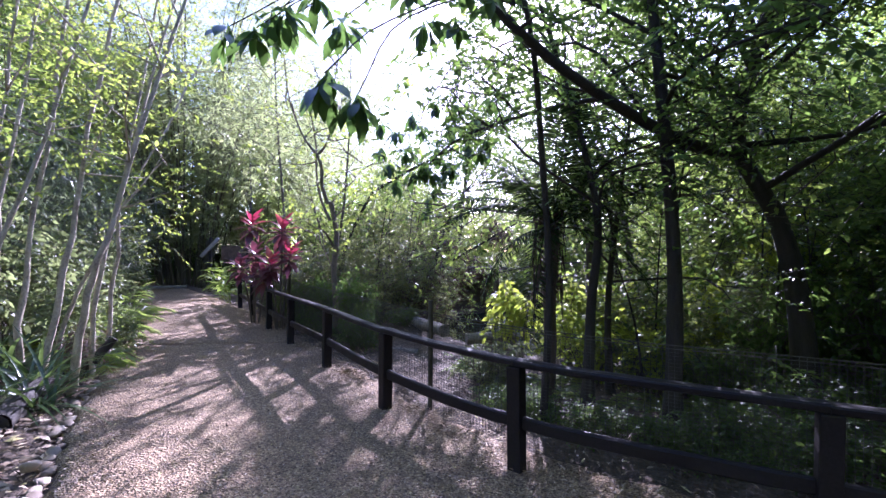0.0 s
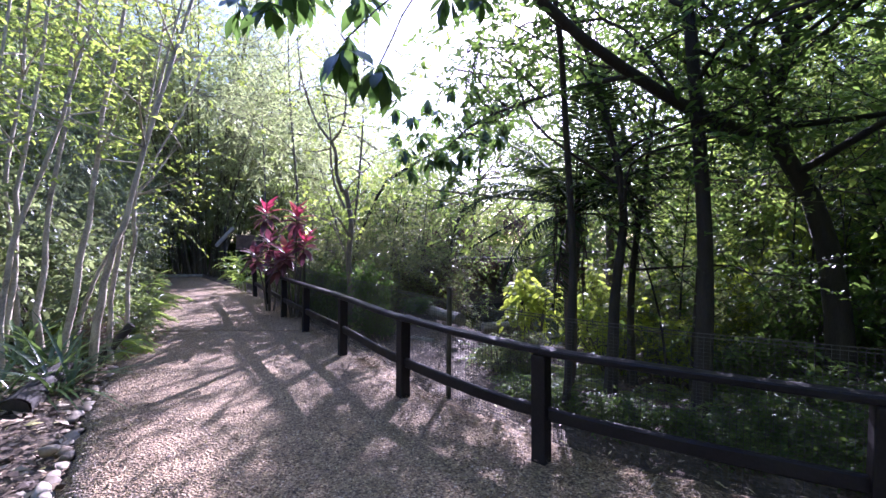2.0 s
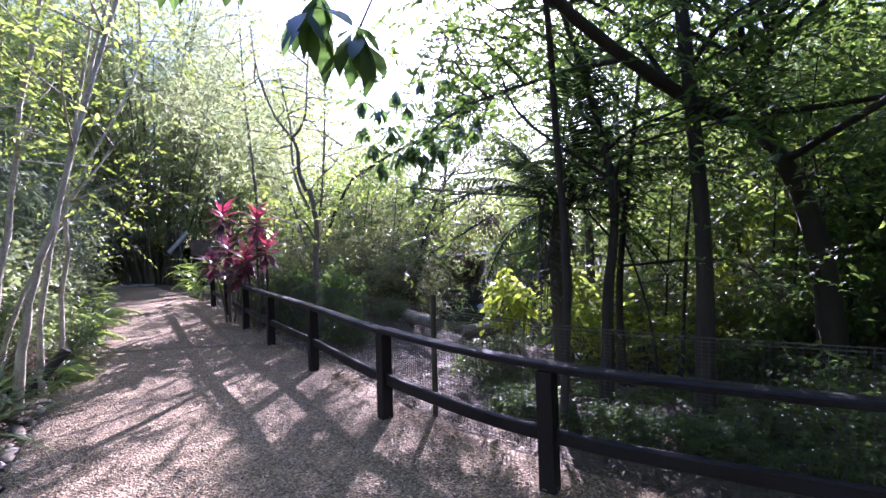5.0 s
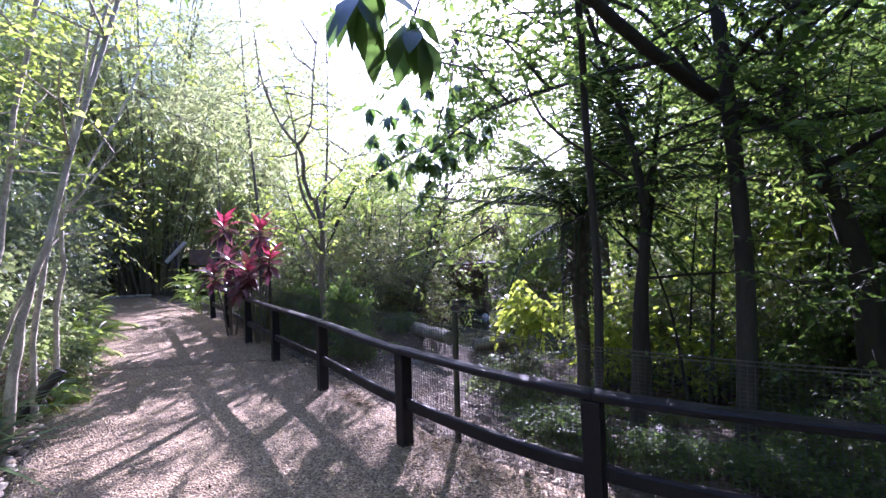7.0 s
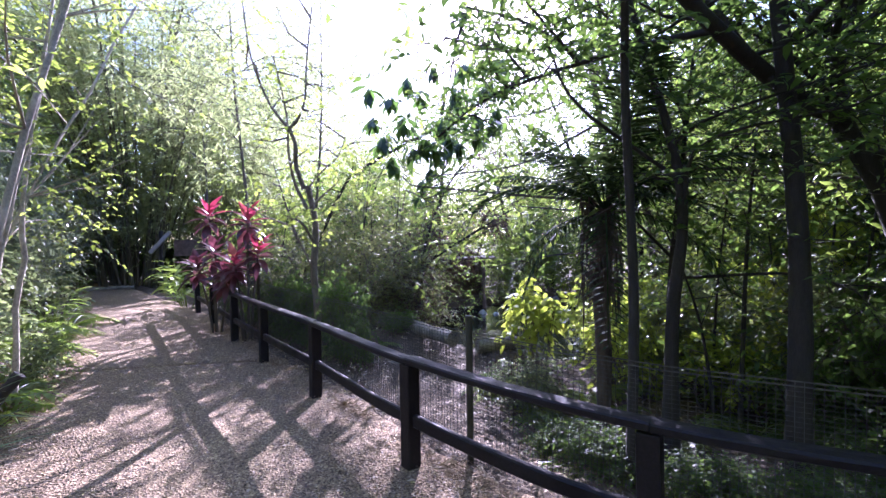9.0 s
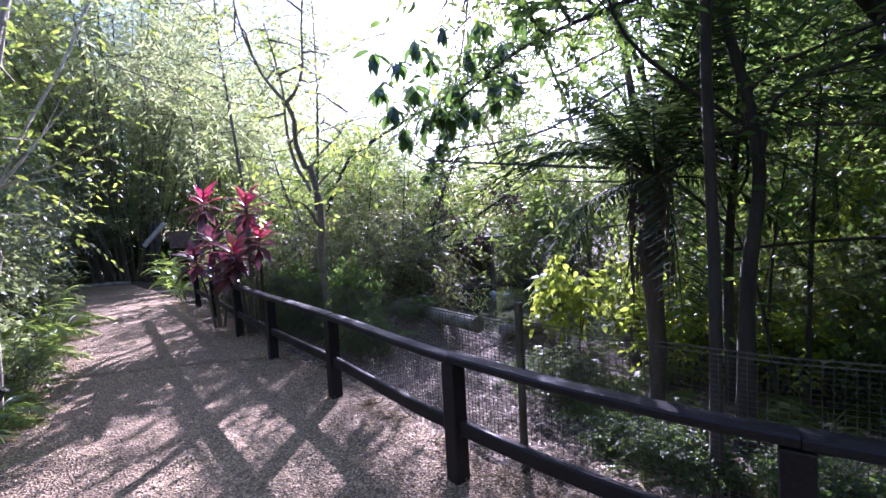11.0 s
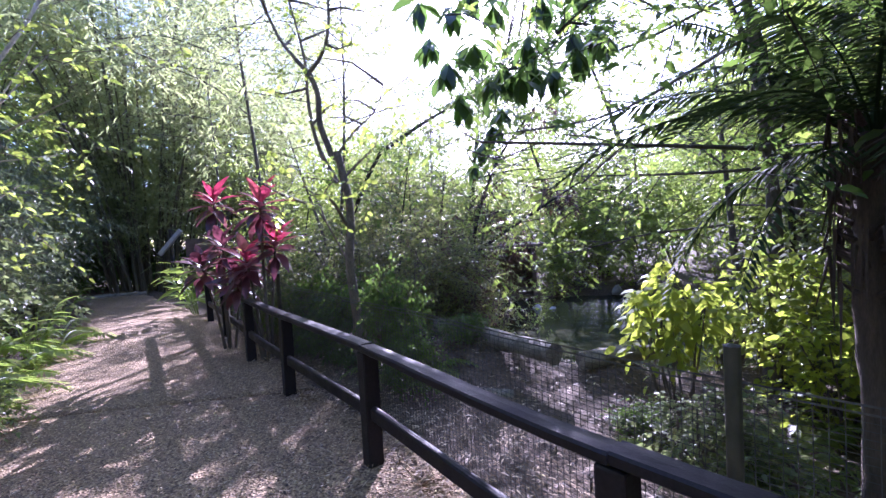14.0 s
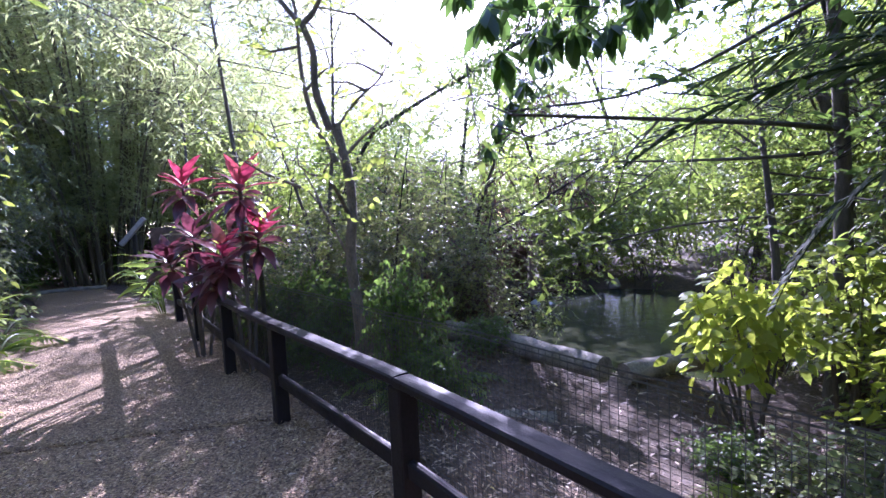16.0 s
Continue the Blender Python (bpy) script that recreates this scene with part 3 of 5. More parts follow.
# ---- trees ----
def make_tree(name, base, trunk, r0, r1, bark, leafmat, label, limbs=9, reach=2.4, start=0.45, clumps=3, per=7, twig=0.5, leaves=7, length=0.11, width=0.045,
              rise=(0.1, 0.9), droop=0.3, form=OVAL, sides=9, extra=(), twigs=1500, group="", flare=0.05, spread=0.3, category="tree"):
    """A tapered trunk through the points, forking limbs, and a crown of leafy twigs. extra: more limbs, as (points, r0, r1, clump count)."""
    root = thing(name, base, label, category, group)
    T = Tubes()
    tp = curve_pts(trunk, 18)
    T.add(tp, r0, r1, sides, 0.035, flare)
    put("trunk", T.mesh("trunk", bark), root)
    B, C = Tubes(), []
    az = R.uniform(0, 6.28)
    for i in range(limbs):
        u = start + (1 - start) * (i + 0.5) / limbs
        p = tp[int(u * 17)]
        az += 2.4 + R.normal() * 0.3
        el = R.uniform(*rise)
        d = np.array([math.cos(az) * math.cos(el), math.sin(az) * math.cos(el), math.sin(el)])
        ln = reach * R.uniform(0.65, 1.15) * (1.15 - 0.55 * (u - start) / max(1 - start, 0.01))
        e = p + d * ln
        mid = p + d * ln * 0.5 + R.normal(size=3) * 0.10 * ln
        lp = curve_pts([p, mid, e + np.array([0, 0, -droop * 0.35 * ln])], 8)
        rr = max(0.012, (r0 + (r1 - r0) * u) * 0.5)
        L = Tubes()
        L.add(lp, rr, 0.008, 6, 0.03)
        put("limb", L.mesh("limb", bark), root)
        for j in range(clumps):
            f = 0.4 + 0.6 * (j + 1) / clumps
            q = lp[min(7, int(f * 7.99))]
            sd = unit(d + R.normal(size=3) * 0.7)
            c = q + sd * ln * 0.28
            B.add([q, (q + c) / 2 + R.normal(size=3) * 0.04 * ln, c], rr * 0.35, 0.005, 5)
            C += [c, q]
    for pts, a, b, n in extra:
        lp = curve_pts(pts, 16)
        L = Tubes()
        L.add(lp, a, b, 8, 0.05)
        put("limb", L.mesh("limb", bark), root)
        for j in range(n):
            q = lp[min(15, int(16 * (0.35 + 0.65 * (j + 0.5) / max(n, 1))))]
            c = q + rand_dirs(1, -0.3, 0.8)[0] * R.uniform(0.3, 0.8)
            B.add([q, (q + c) / 2 + R.normal(size=3) * 0.05, c], 0.018, 0.005, 5)
            C += [c]
    if C:
        (V, F), ends = sprays(np.array(C), per, twig, leaves, length, width, droop, form, spread=spread)
        twig_tubes(B, ends, 0.0045, twigs)
        put("crown", raw_mesh("crown", V, F, leafmat), root)
        tagged(put("twig_work", B.mesh("twig_work", bark), root), kind="stuff")
    return root


def make_shrub(name, base, radii, leafmat, label, clumps=40, per=8, twig=0.3, leaves=6, length=0.08, width=0.035, stems=9, bark=None, droop=0.25, form=OVAL, lift=0.9, group="", hollow=0.45, category="shrub"):
    """A bush: thin stems from the root into an uneven lump of leafy twigs."""
    root = thing(name, base, label, category, group)
    centre = np.array([0, 0, radii[2] * lift])
    C = blob_points(clumps, centre, radii, hollow)
    C[:, 2] = np.maximum(C[:, 2], 0.05)
    for i in range(stems):
        T = Tubes()
        e = C[R.integers(len(C))]
        s = R.normal(size=3) * np.array([radii[0] * 0.15, radii[1] * 0.15, 0])
        T.add(curve_pts([s - [0, 0, 0.08], (s + e) / 2 + R.normal(size=3) * 0.1 * radii[2], e], 7), 0.016, 0.005, 5)
        put("stem", T.mesh("stem", bark or BARK), root)
    (V, F), ends = sprays(C, per, twig, leaves, length, width, droop, form, spread=min(radii) * 0.18)
    T = Tubes()
    twig_tubes(T, ends, 0.003, 500)
    tagged(put("twig_work", T.mesh("twig_work", bark or BARK), root), kind="stuff")
    put("foliage", raw_mesh("foliage", V, F, leafmat), root)
    return root


def again(ob, x, y, turn=0.0, size=1.0, sink=0.05, tall=None):
    m = Matrix.Translation(ground_at(x, y, sink)) @ Matrix.Rotation(radians(turn), 4, "Z") @ Matrix.Diagonal((size, size, tall or size, 1))
    return copy_thing(ob, m)


# pale many-stemmed tree left of the path
def pale_clump():
    x, y = -4.15, 4.35
    root = thing("pale_stemmed_tree", ground_at(x, y, 0.05), "clump of slender pale-barked leaning trunks with sparse light leaves", "tree")
    o = np.array(root.matrix_basis.translation)
    stems = [((0, 0), (0.3, 0.25, 2.4), (0.95, 0.7, 5.4), 0.058), ((-1.15, 0.95), (-0.85, 1.35, 1.8), (-0.35, 2.9, 5.2), 0.042), ((-0.5, 0.1), (-0.35, 0.3, 2.6), (0.15, 0.5, 6.0), 0.055),
             ((-0.9, 0.3), (-0.8, 0.5, 2.6), (-0.55, 0.9, 6.2), 0.05), ((-0.75, -0.3), (-0.35, -0.1, 2.5), (0.3, 0.2, 5.6), 0.045), ((-1.3, 0.2), (-1.35, 0.4, 2.6), (-1.2, 0.8, 6.0), 0.05),
             ((-0.3, 0.6), (0.05, 0.9, 2.7), (0.7, 1.4, 6.2), 0.042), ((-1.6, 0.6), (-1.8, 0.8, 2.7), (-1.9, 1.2, 5.8), 0.05), ((-1.15, -0.4), (-1.1, -0.2, 2.5), (-0.7, 0.1, 5.6), 0.04),
             ((-2.1, 0.3), (-2.4, 0.6, 2.6), (-2.7, 0.9, 5.8), 0.045), ((-0.55, 1.1), (-0.4, 1.3, 2.6), (0.05, 1.6, 6.0), 0.04)]
    C, tw = [], Tubes()
    for (sx, sy), m, e, r in stems:
        t = Tubes()
        pts = curve_pts([(sx, sy, -0.25), (sx * 0.75 + m[0] * 0.25, sy * 0.75 + m[1] * 0.25, m[2] * 0.4), m, e], 16)
        pts[2:] += np.cumsum(R.normal(size=(14, 3)) * 0.02, 0)
        t.add(pts, r * 0.85, r * 0.3, 8, 0.07, 0.015)
        for j in range(6):
            q = pts[R.integers(10, 16)]
            d = rand_dirs(1, 0.1, 0.9)[0]
            e2 = q + d * R.uniform(0.6, 1.5)
            t.add(curve_pts([q, (q + e2) / 2 + R.normal(size=3) * 0.08, e2], 5), 0.013, 0.004, 5)
            C += [e2, (q + e2) / 2]
        put("stem", t.mesh("stem", BARK_PALE), root)
    (V, F), ends = sprays(np.array(C), 6, 0.45, 8, 0.085, 0.034, 0.3, OVAL, spread=0.35)
    twig_tubes(tw, ends, 0.004, 800)
    put("crown", raw_mesh("crown", V, F, LEAF_LIGHT), root)
    tagged(put("twig_work", tw.mesh("twig_work", BARK_GREY), root), kind="stuff")


pale_clump()


def bamboo_clump(name, x, y, culms, height, foot, label, lean=(0, 0), fan=1.0, per=4):
    root = thing(name, ground_at(x, y, 0.1), label, "bamboo", "bamboo clumps")
    C = []
    for i in range(culms):
        a, r = R.uniform(0, 6.28), foot * math.sqrt(R.random())
        b = np.array([math.cos(a) * r, math.sin(a) * r * 0.8, -0.1])
        out = fan * np.array([math.cos(a), math.sin(a), 0]) * R.uniform(0.3, 1.9) + np.array([lean[0], lean[1], 0]) + R.normal(size=3) * [0.4, 0.4, 0]
        h = height * R.uniform(0.55, 1.05)
        pts = curve_pts([b, b + out * 0.5 + [0, 0, h * 0.4], b + out * 1.2 + [0, 0, h * 0.76], b + out * 2.0 + [0, 0, h * 0.95], b + out * 3.0 + [0, 0, h * 0.9]], 22)
        t = Tubes()
        w0 = R.uniform(0.03, 0.05)
        t.add(pts, w0, 0.006, 6)
        put("culm", t.mesh("culm", CULM), root)
        for s in range(3, 22):
            for _ in range(4 if s < 16 else 3):
                d = rand_dirs(1, -0.2, 0.5)[0]
                C.append(pts[s] + d * R.uniform(0.3, 1.2))
    (V, F), ends = sprays(np.array(C), per, 0.6, 7, 0.25, 0.036, 0.45, LANCE, spread=0.3)
    put("foliage", raw_mesh("foliage", V, F, LEAF_BAMBOO), root)
    tw = Tubes()
    twig_tubes(tw, ends, 0.004, 2500)
    tagged(put("twig_work", tw.mesh("twig_work", CULM), root), kind="stuff")
    return root


bamboo_clump("bamboo", -12.2, 18.2, 56, 15.0, 1.3, "tall arching bamboo clump with dark crowded culms at the path's end", (0.2, -0.2), 1.25)
bamboo_clump("bamboo", -10.4, 21.6, 22, 10.5, 1.2, "feathery arching bamboo clump with light leaves behind the fence", (0.3, 0.0), 1.1)
bamboo_clump("bamboo", -17.2, 15.2, 36, 13.0, 1.2, "tall arching bamboo clump crowding the path's bend", (0.3, -0.2), 1.2)


# slender forked tree behind the fence
make_tree("slender_tree", ground_at(-2.2, 7.8, 0.05), [(0, 0, -0.15), (0.02, -0.02, 0.6), (-0.02, -0.04, 1.25), (0.02, -0.02, 1.9), (-0.08, -0.05, 2.55)], 0.062, 0.042, BARK_GREY, LEAF_LIGHT,
          "slender grey-barked tree forking into thin sparse branches", limbs=2, reach=0.9, start=0.55, clumps=2, per=3, twig=0.3, leaves=6, length=0.10, width=0.05,
          extra=[([(-0.14, -0.05, 2.5), (-0.23, -0.12, 2.85), (-0.21, -0.2, 3.15), (-0.28, -0.25, 3.4)], 0.038, 0.028, 0),
                 ([(-0.28, -0.25, 3.38), (-0.42, -0.25, 3.55), (-0.62, -0.2, 3.85), (-0.85, -0.2, 4.5), (-0.95, -0.2, 5.3)], 0.026, 0.009, 4),
                 ([(-0.28, -0.25, 3.38), (-0.14, -0.27, 3.52), (-0.02, -0.3, 3.8), (0.02, -0.3, 4.4), (0.12, -0.3, 5.2)], 0.026, 0.009, 4),
                 ([(-0.10, -0.03, 2.2), (-0.30, 0.02, 2.6), (-0.40, 0.05, 3.1), (-0.42, 0.05, 3.7), (-0.62, 0.1, 4.6)], 0.030, 0.010, 4),
                 ([(-0.12, -0.05, 2.45), (0.12, -0.05, 2.75), (0.38, 0.0, 3.0), (0.52, 0.0, 3.35)], 0.016, 0.005, 3),
                 ([(-0.05, -0.03, 1.3), (-0.25, -0.08, 1.75), (-0.42, -0.1, 2.0)], 0.014, 0.005, 2)], twigs=300)

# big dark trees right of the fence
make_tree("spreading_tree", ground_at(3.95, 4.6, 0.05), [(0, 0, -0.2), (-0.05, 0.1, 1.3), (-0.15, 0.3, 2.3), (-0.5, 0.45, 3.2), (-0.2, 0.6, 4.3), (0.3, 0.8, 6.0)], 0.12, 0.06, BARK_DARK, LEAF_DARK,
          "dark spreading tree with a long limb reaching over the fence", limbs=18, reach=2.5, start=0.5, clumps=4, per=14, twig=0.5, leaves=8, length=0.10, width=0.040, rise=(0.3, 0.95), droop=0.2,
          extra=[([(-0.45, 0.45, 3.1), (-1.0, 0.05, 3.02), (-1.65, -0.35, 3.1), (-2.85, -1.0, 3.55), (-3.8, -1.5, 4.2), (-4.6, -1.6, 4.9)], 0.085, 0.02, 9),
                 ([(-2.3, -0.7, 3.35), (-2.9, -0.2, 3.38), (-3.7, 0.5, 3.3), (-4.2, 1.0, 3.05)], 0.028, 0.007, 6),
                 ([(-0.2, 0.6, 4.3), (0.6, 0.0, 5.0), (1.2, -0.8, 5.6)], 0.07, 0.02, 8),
                 # three dense limbs above the view, added so their leaves block skylight
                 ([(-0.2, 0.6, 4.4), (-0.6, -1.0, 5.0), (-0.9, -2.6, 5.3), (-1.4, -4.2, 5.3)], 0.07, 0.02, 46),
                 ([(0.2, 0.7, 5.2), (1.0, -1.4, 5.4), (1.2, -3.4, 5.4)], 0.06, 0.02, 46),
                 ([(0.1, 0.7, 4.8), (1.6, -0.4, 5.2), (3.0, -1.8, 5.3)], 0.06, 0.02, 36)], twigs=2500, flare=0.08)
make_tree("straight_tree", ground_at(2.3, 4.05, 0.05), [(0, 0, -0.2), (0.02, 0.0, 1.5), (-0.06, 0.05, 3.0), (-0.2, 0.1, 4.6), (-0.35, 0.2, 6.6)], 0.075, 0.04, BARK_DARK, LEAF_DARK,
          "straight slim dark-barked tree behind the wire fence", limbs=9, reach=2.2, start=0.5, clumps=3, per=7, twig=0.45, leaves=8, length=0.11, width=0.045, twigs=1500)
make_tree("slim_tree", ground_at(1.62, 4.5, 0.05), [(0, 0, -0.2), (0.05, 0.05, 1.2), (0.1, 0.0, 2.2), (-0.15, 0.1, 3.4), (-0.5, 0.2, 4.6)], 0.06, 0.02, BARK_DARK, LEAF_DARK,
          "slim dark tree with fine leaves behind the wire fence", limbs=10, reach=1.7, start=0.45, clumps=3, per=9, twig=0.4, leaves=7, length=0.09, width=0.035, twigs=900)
# crown in the dark leaf green, which puts the thicket's shade into colour
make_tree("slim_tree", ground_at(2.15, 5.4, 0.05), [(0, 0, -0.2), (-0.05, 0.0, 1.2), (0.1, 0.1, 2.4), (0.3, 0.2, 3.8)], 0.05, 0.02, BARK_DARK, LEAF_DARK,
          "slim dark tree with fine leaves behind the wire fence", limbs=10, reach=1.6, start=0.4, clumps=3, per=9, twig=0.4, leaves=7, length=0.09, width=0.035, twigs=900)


# drooping umbrella leaves over the path
def blade_mesh(name, length, width, material, arch=0.15, fold=0.12, n=7, tipw=0.7):
    """A curved blade with a midrib fold: along x, face up."""
    s = np.linspace(0, 1, n)
    w = width * 0.5 * np.sin(np.pi * np.clip(s ** tipw, 0.02, 0.985))
    x, z = length * s, -arch * length * s ** 2
    V = np.concatenate([np.stack([x, w, z + fold * w], 1), np.stack([x, 0 * s, z], 1), np.stack([x, -w, z + fold * w], 1)])
    i = np.arange(n - 1)
    F = np.concatenate([np.stack([i, i + n, i + n + 1, i + 1], 1), np.stack([i + n, i + 2 * n, i + 2 * n + 1, i + n + 1], 1)])
    return raw_mesh(name, V, F, material, True)


WHORL_LEAF = blade_mesh("leaf", 0.21, 0.082, LEAF_WHORL, 0.3, 0.2, 7, 1.35)


def umbrella_tree(x, y, trunk, fork, whorls, label, size, count):
    root = thing("umbrella_tree", ground_at(x, y, 0.05), label, "tree", "umbrella-leaved trees")
    o = np.array(root.matrix_basis.translation)
    t = Tubes()
    t.add(curve_pts(np.array(trunk) - o, 18), 0.042, 0.018, 7, 0.03)
    put("trunk", t.mesh("trunk", BARK_DARK), root)
    fork = np.array(fork)
    for w in whorls:
        w = np.array(w)
        b = Tubes()
        b.add(curve_pts(np.array([fork, fork * 0.7 + w * 0.3 + [0, 0, 0.22], fork * 0.25 + w * 0.75 + R.normal(size=3) * 0.07 + [0, 0, 0.2], w]) - o, 12), 0.008, 0.004, 5)
        twig = put("branch", b.mesh("branch", BARK_DARK), root)
        for j in range(count):
            a = 360 / count * j + R.uniform(-15, 15)
            k = size * R.uniform(0.75, 1.2)
            drop = np.array([0, 0, -0.03 * (j % 3)]) + R.normal(size=3) * 0.015
            put("leaf", WHORL_LEAF, twig, Matrix.Translation(w - o + drop) @ pose(0, 0, 0, R.normal() * 10, R.uniform(5, 75), a) @ Matrix.Diagonal((k, k * R.uniform(0.8, 1.1), k, 1)))
    return root


umbrella_tree(1.05, 3.95, [(1.05, 3.95, -0.4), (1.15, 4.1, 1.2), (1.05, 4.0, 2.6), (0.9, 3.7, 3.6), (0.6, 3.5, 4.6)], (0.75, 3.55, 3.75),
              [(-0.30, 1.75, 2.46), (-0.16, 1.82, 2.38), (-0.95, 2.35, 3.0), (-1.2, 2.45, 3.06), (-0.75, 2.3, 3.10), (-0.45, 2.5, 3.12), (-1.0, 2.7, 3.3), (-0.85, 2.55, 3.15), (-0.6, 2.45, 3.28), (0.05, 2.9, 3.3), (0.25, 3.1, 3.4), (0.5, 3.0, 3.5), (-0.05, 2.7, 3.45), (0.35, 2.85, 3.6)],
              "slender tree with whorls of large dark leaves above the path", 0.92, 11)
umbrella_tree(3.1, 8.2, [(3.1, 8.2, -0.6), (3.0, 8.1, 2.0), (2.4, 7.9, 4.0), (1.2, 7.7, 4.9), (0.1, 7.5, 5.1)], (0.2, 7.5, 5.0),
              [(-0.96, 6.6, 3.0), (-0.7, 6.8, 3.25), (-0.45, 6.9, 3.05), (-0.2, 6.9, 3.3), (-0.9, 6.9, 3.6), (-0.5, 7.0, 3.7), (0.0, 7.1, 3.75), (0.3, 7.2, 3.45), (-0.1, 7.2, 3.15), (-0.7, 7.3, 4.0), (0.45, 7.3, 3.9), (0.1, 6.8, 4.0), (-1.1, 6.8, 3.3), (-1.2, 7.1, 3.8), (0.6, 7.5, 3.6), (-0.3, 7.6, 4.3), (0.7, 7.4, 4.3), (-0.75, 7.5, 3.5), (-0.85, 6.7, 2.75), (-0.6, 6.75, 2.9), (-0.3, 6.8, 2.95), (0.0, 6.9, 3.0), (0.25, 6.95, 3.15), (-0.55, 8.9, 2.75), (-0.4, 8.8, 2.95), (-0.25, 8.7, 3.15), (-0.65, 9.2, 2.5), (-0.1, 8.5, 3.4), (0.5, 7.0, 3.3)],
              "thin tree with hanging clusters of large pointed leaves", 1.2, 13)

# dark palm behind the wire fence
palm = thing("palm", ground_at(1.33, 5.25, 0.05), "shaggy dark-trunked palm with arching fronds behind the wire fence", "palm")
pt = Tubes()
pt.add(curve_pts([(0, 0, -0.3), (0.03, 0, 0.6), (0.02, 0.02, 1.4), (0.06, 0.02, 2.2)], 18), 0.062, 0.085, 10, 0.09)
for i in range(80):
    a, z = R.uniform(0, 6.28), R.uniform(1.3, 2.3)
    d = np.array([math.cos(a), math.sin(a), 0])
    pt.add([d * 0.07 + [0, 0, z], d * 0.17 + [0, 0, z + 0.07], d * R.uniform(0.13, 0.24) + [0, 0, z - R.uniform(0.1, 0.4)]], 0.02, 0.004, 4)
put("trunk", pt.mesh("trunk", FROND_BROWN), palm)


def frond_mesh(length, rise, fall, leaflet, n=26, wide=0.028):
    """A feather frond along x: an arching midrib with paired leaflets."""
    s = np.linspace(0, 1, 14)
    rib = np.stack([length * s * (1 - 0.12 * s), 0 * s, rise * s - fall * s ** 2], 1)
    t = Tubes()
    t.add(rib, 0.014, 0.003, 4)
    u = np.linspace(0.14, 1, n)
    P = np.stack([np.interp(u, s, rib[:, j]) for j in range(3)], 1)
    P2 = np.repeat(P, 2, 0)
    sg = np.tile([1.0, -1.0], n)
    D = np.stack([np.full(2 * n, 0.55), sg, np.full(2 * n, -0.35)], 1) + R.normal(size=(2 * n, 3)) * 0.1
    L = leaflet * np.repeat(np.sin(np.pi * (0.12 + 0.86 * u)) ** 0.6, 2)
    V, F = leaf_arrays(P2, D, np.tile([0, 0, 1.0], (2 * n, 1)), L, wide, LANCE)
    tv, tf = np.concatenate(t.V), np.concatenate(t.F)
    tri = np.concatenate([tf[:, [0, 1, 2]], tf[:, [0, 2, 3]]])
    return np.concatenate([tv, V]), np.concatenate([tri, F + len(tv)])


FRONDS = [raw_mesh("frond", *frond_mesh(2.2, 1.15, 1.35, 0.46, 40, 0.03), LEAF_PALM), raw_mesh("frond", *frond_mesh(1.9, 0.6, 1.5, 0.42, 36, 0.03), LEAF_PALM), raw_mesh("frond", *frond_mesh(1.7, 1.3, 0.6, 0.4, 32, 0.028), LEAF_PALM)]
for i in range(30):
    put("frond", FRONDS[i % 3], palm, Matrix.Translation((0.06, 0.02, 2.15)) @ pose(0, 0, 0, 0, R.uniform(-45, 15) if i % 3 else R.uniform(-50, -15), i * 137.5) @ Matrix.Diagonal((R.uniform(0.6, 1.0),) * 3 + (1,)))


# red cordylines behind the fence
CORD = {m.name: blade_mesh("leaf", 0.40, 0.13, m, 0.42, 0.25, 7, 0.95) for m in (RED_LEAF, PURPLE_LEAF)}


def cordyline(x, y, heads, label):
    root = thing("cordyline", ground_at(x, y, 0.05), label, "plant", "red cordylines")
    for hx, hy, hz, red in heads:
        t = Tubes()
        h = np.array([hx, hy, hz])
        t.add(curve_pts([(hx * 0.15, hy * 0.15, -0.1), (hx * 0.5, hy * 0.5, hz * 0.5), h], 8), 0.022, 0.014, 6, 0.05)
        stem = put("stem", t.mesh("stem", BARK), root)
        for j in range(24):
            up = -72 + 105 * (j / 24) ** 0.9 + R.normal() * 6
            me = CORD["red cordyline leaf" if red and j < 10 else "purple cordyline leaf"]
            k = R.uniform(0.75, 1.1)
            put("leaf", me, stem, Matrix.Translation(h - np.array([0, 0, 0.009 * j])) @ pose(0, 0, 0, R.normal() * 12, up, j * 137.5) @ Matrix.Diagonal((k, k, k, 1)))


cordyline(-4.35, 8.95, [(-0.2, 0.2, 2.28, 1), (0.05, -0.1, 1.62, 0), (-0.25, -0.15, 1.35, 0), (0.3, 0.1, 1.45, 0)], "tall cordyline with red and purple strap leaves behind the fence")
cordyline(-3.45, 8.2, [(0.05, -0.05, 2.12, 1), (0.15, 0.1, 1.62, 1), (-0.25, 0.1, 1.40, 1), (-0.45, 0.25, 1.2, 0)], "cordyline with bright red top leaves behind the fence")


# broad-leaved ginger plants
GINGER = blade_mesh("leaf", 0.42, 0.085, LEAF_GINGER, 0.22, 0.2, 6, 0.8)


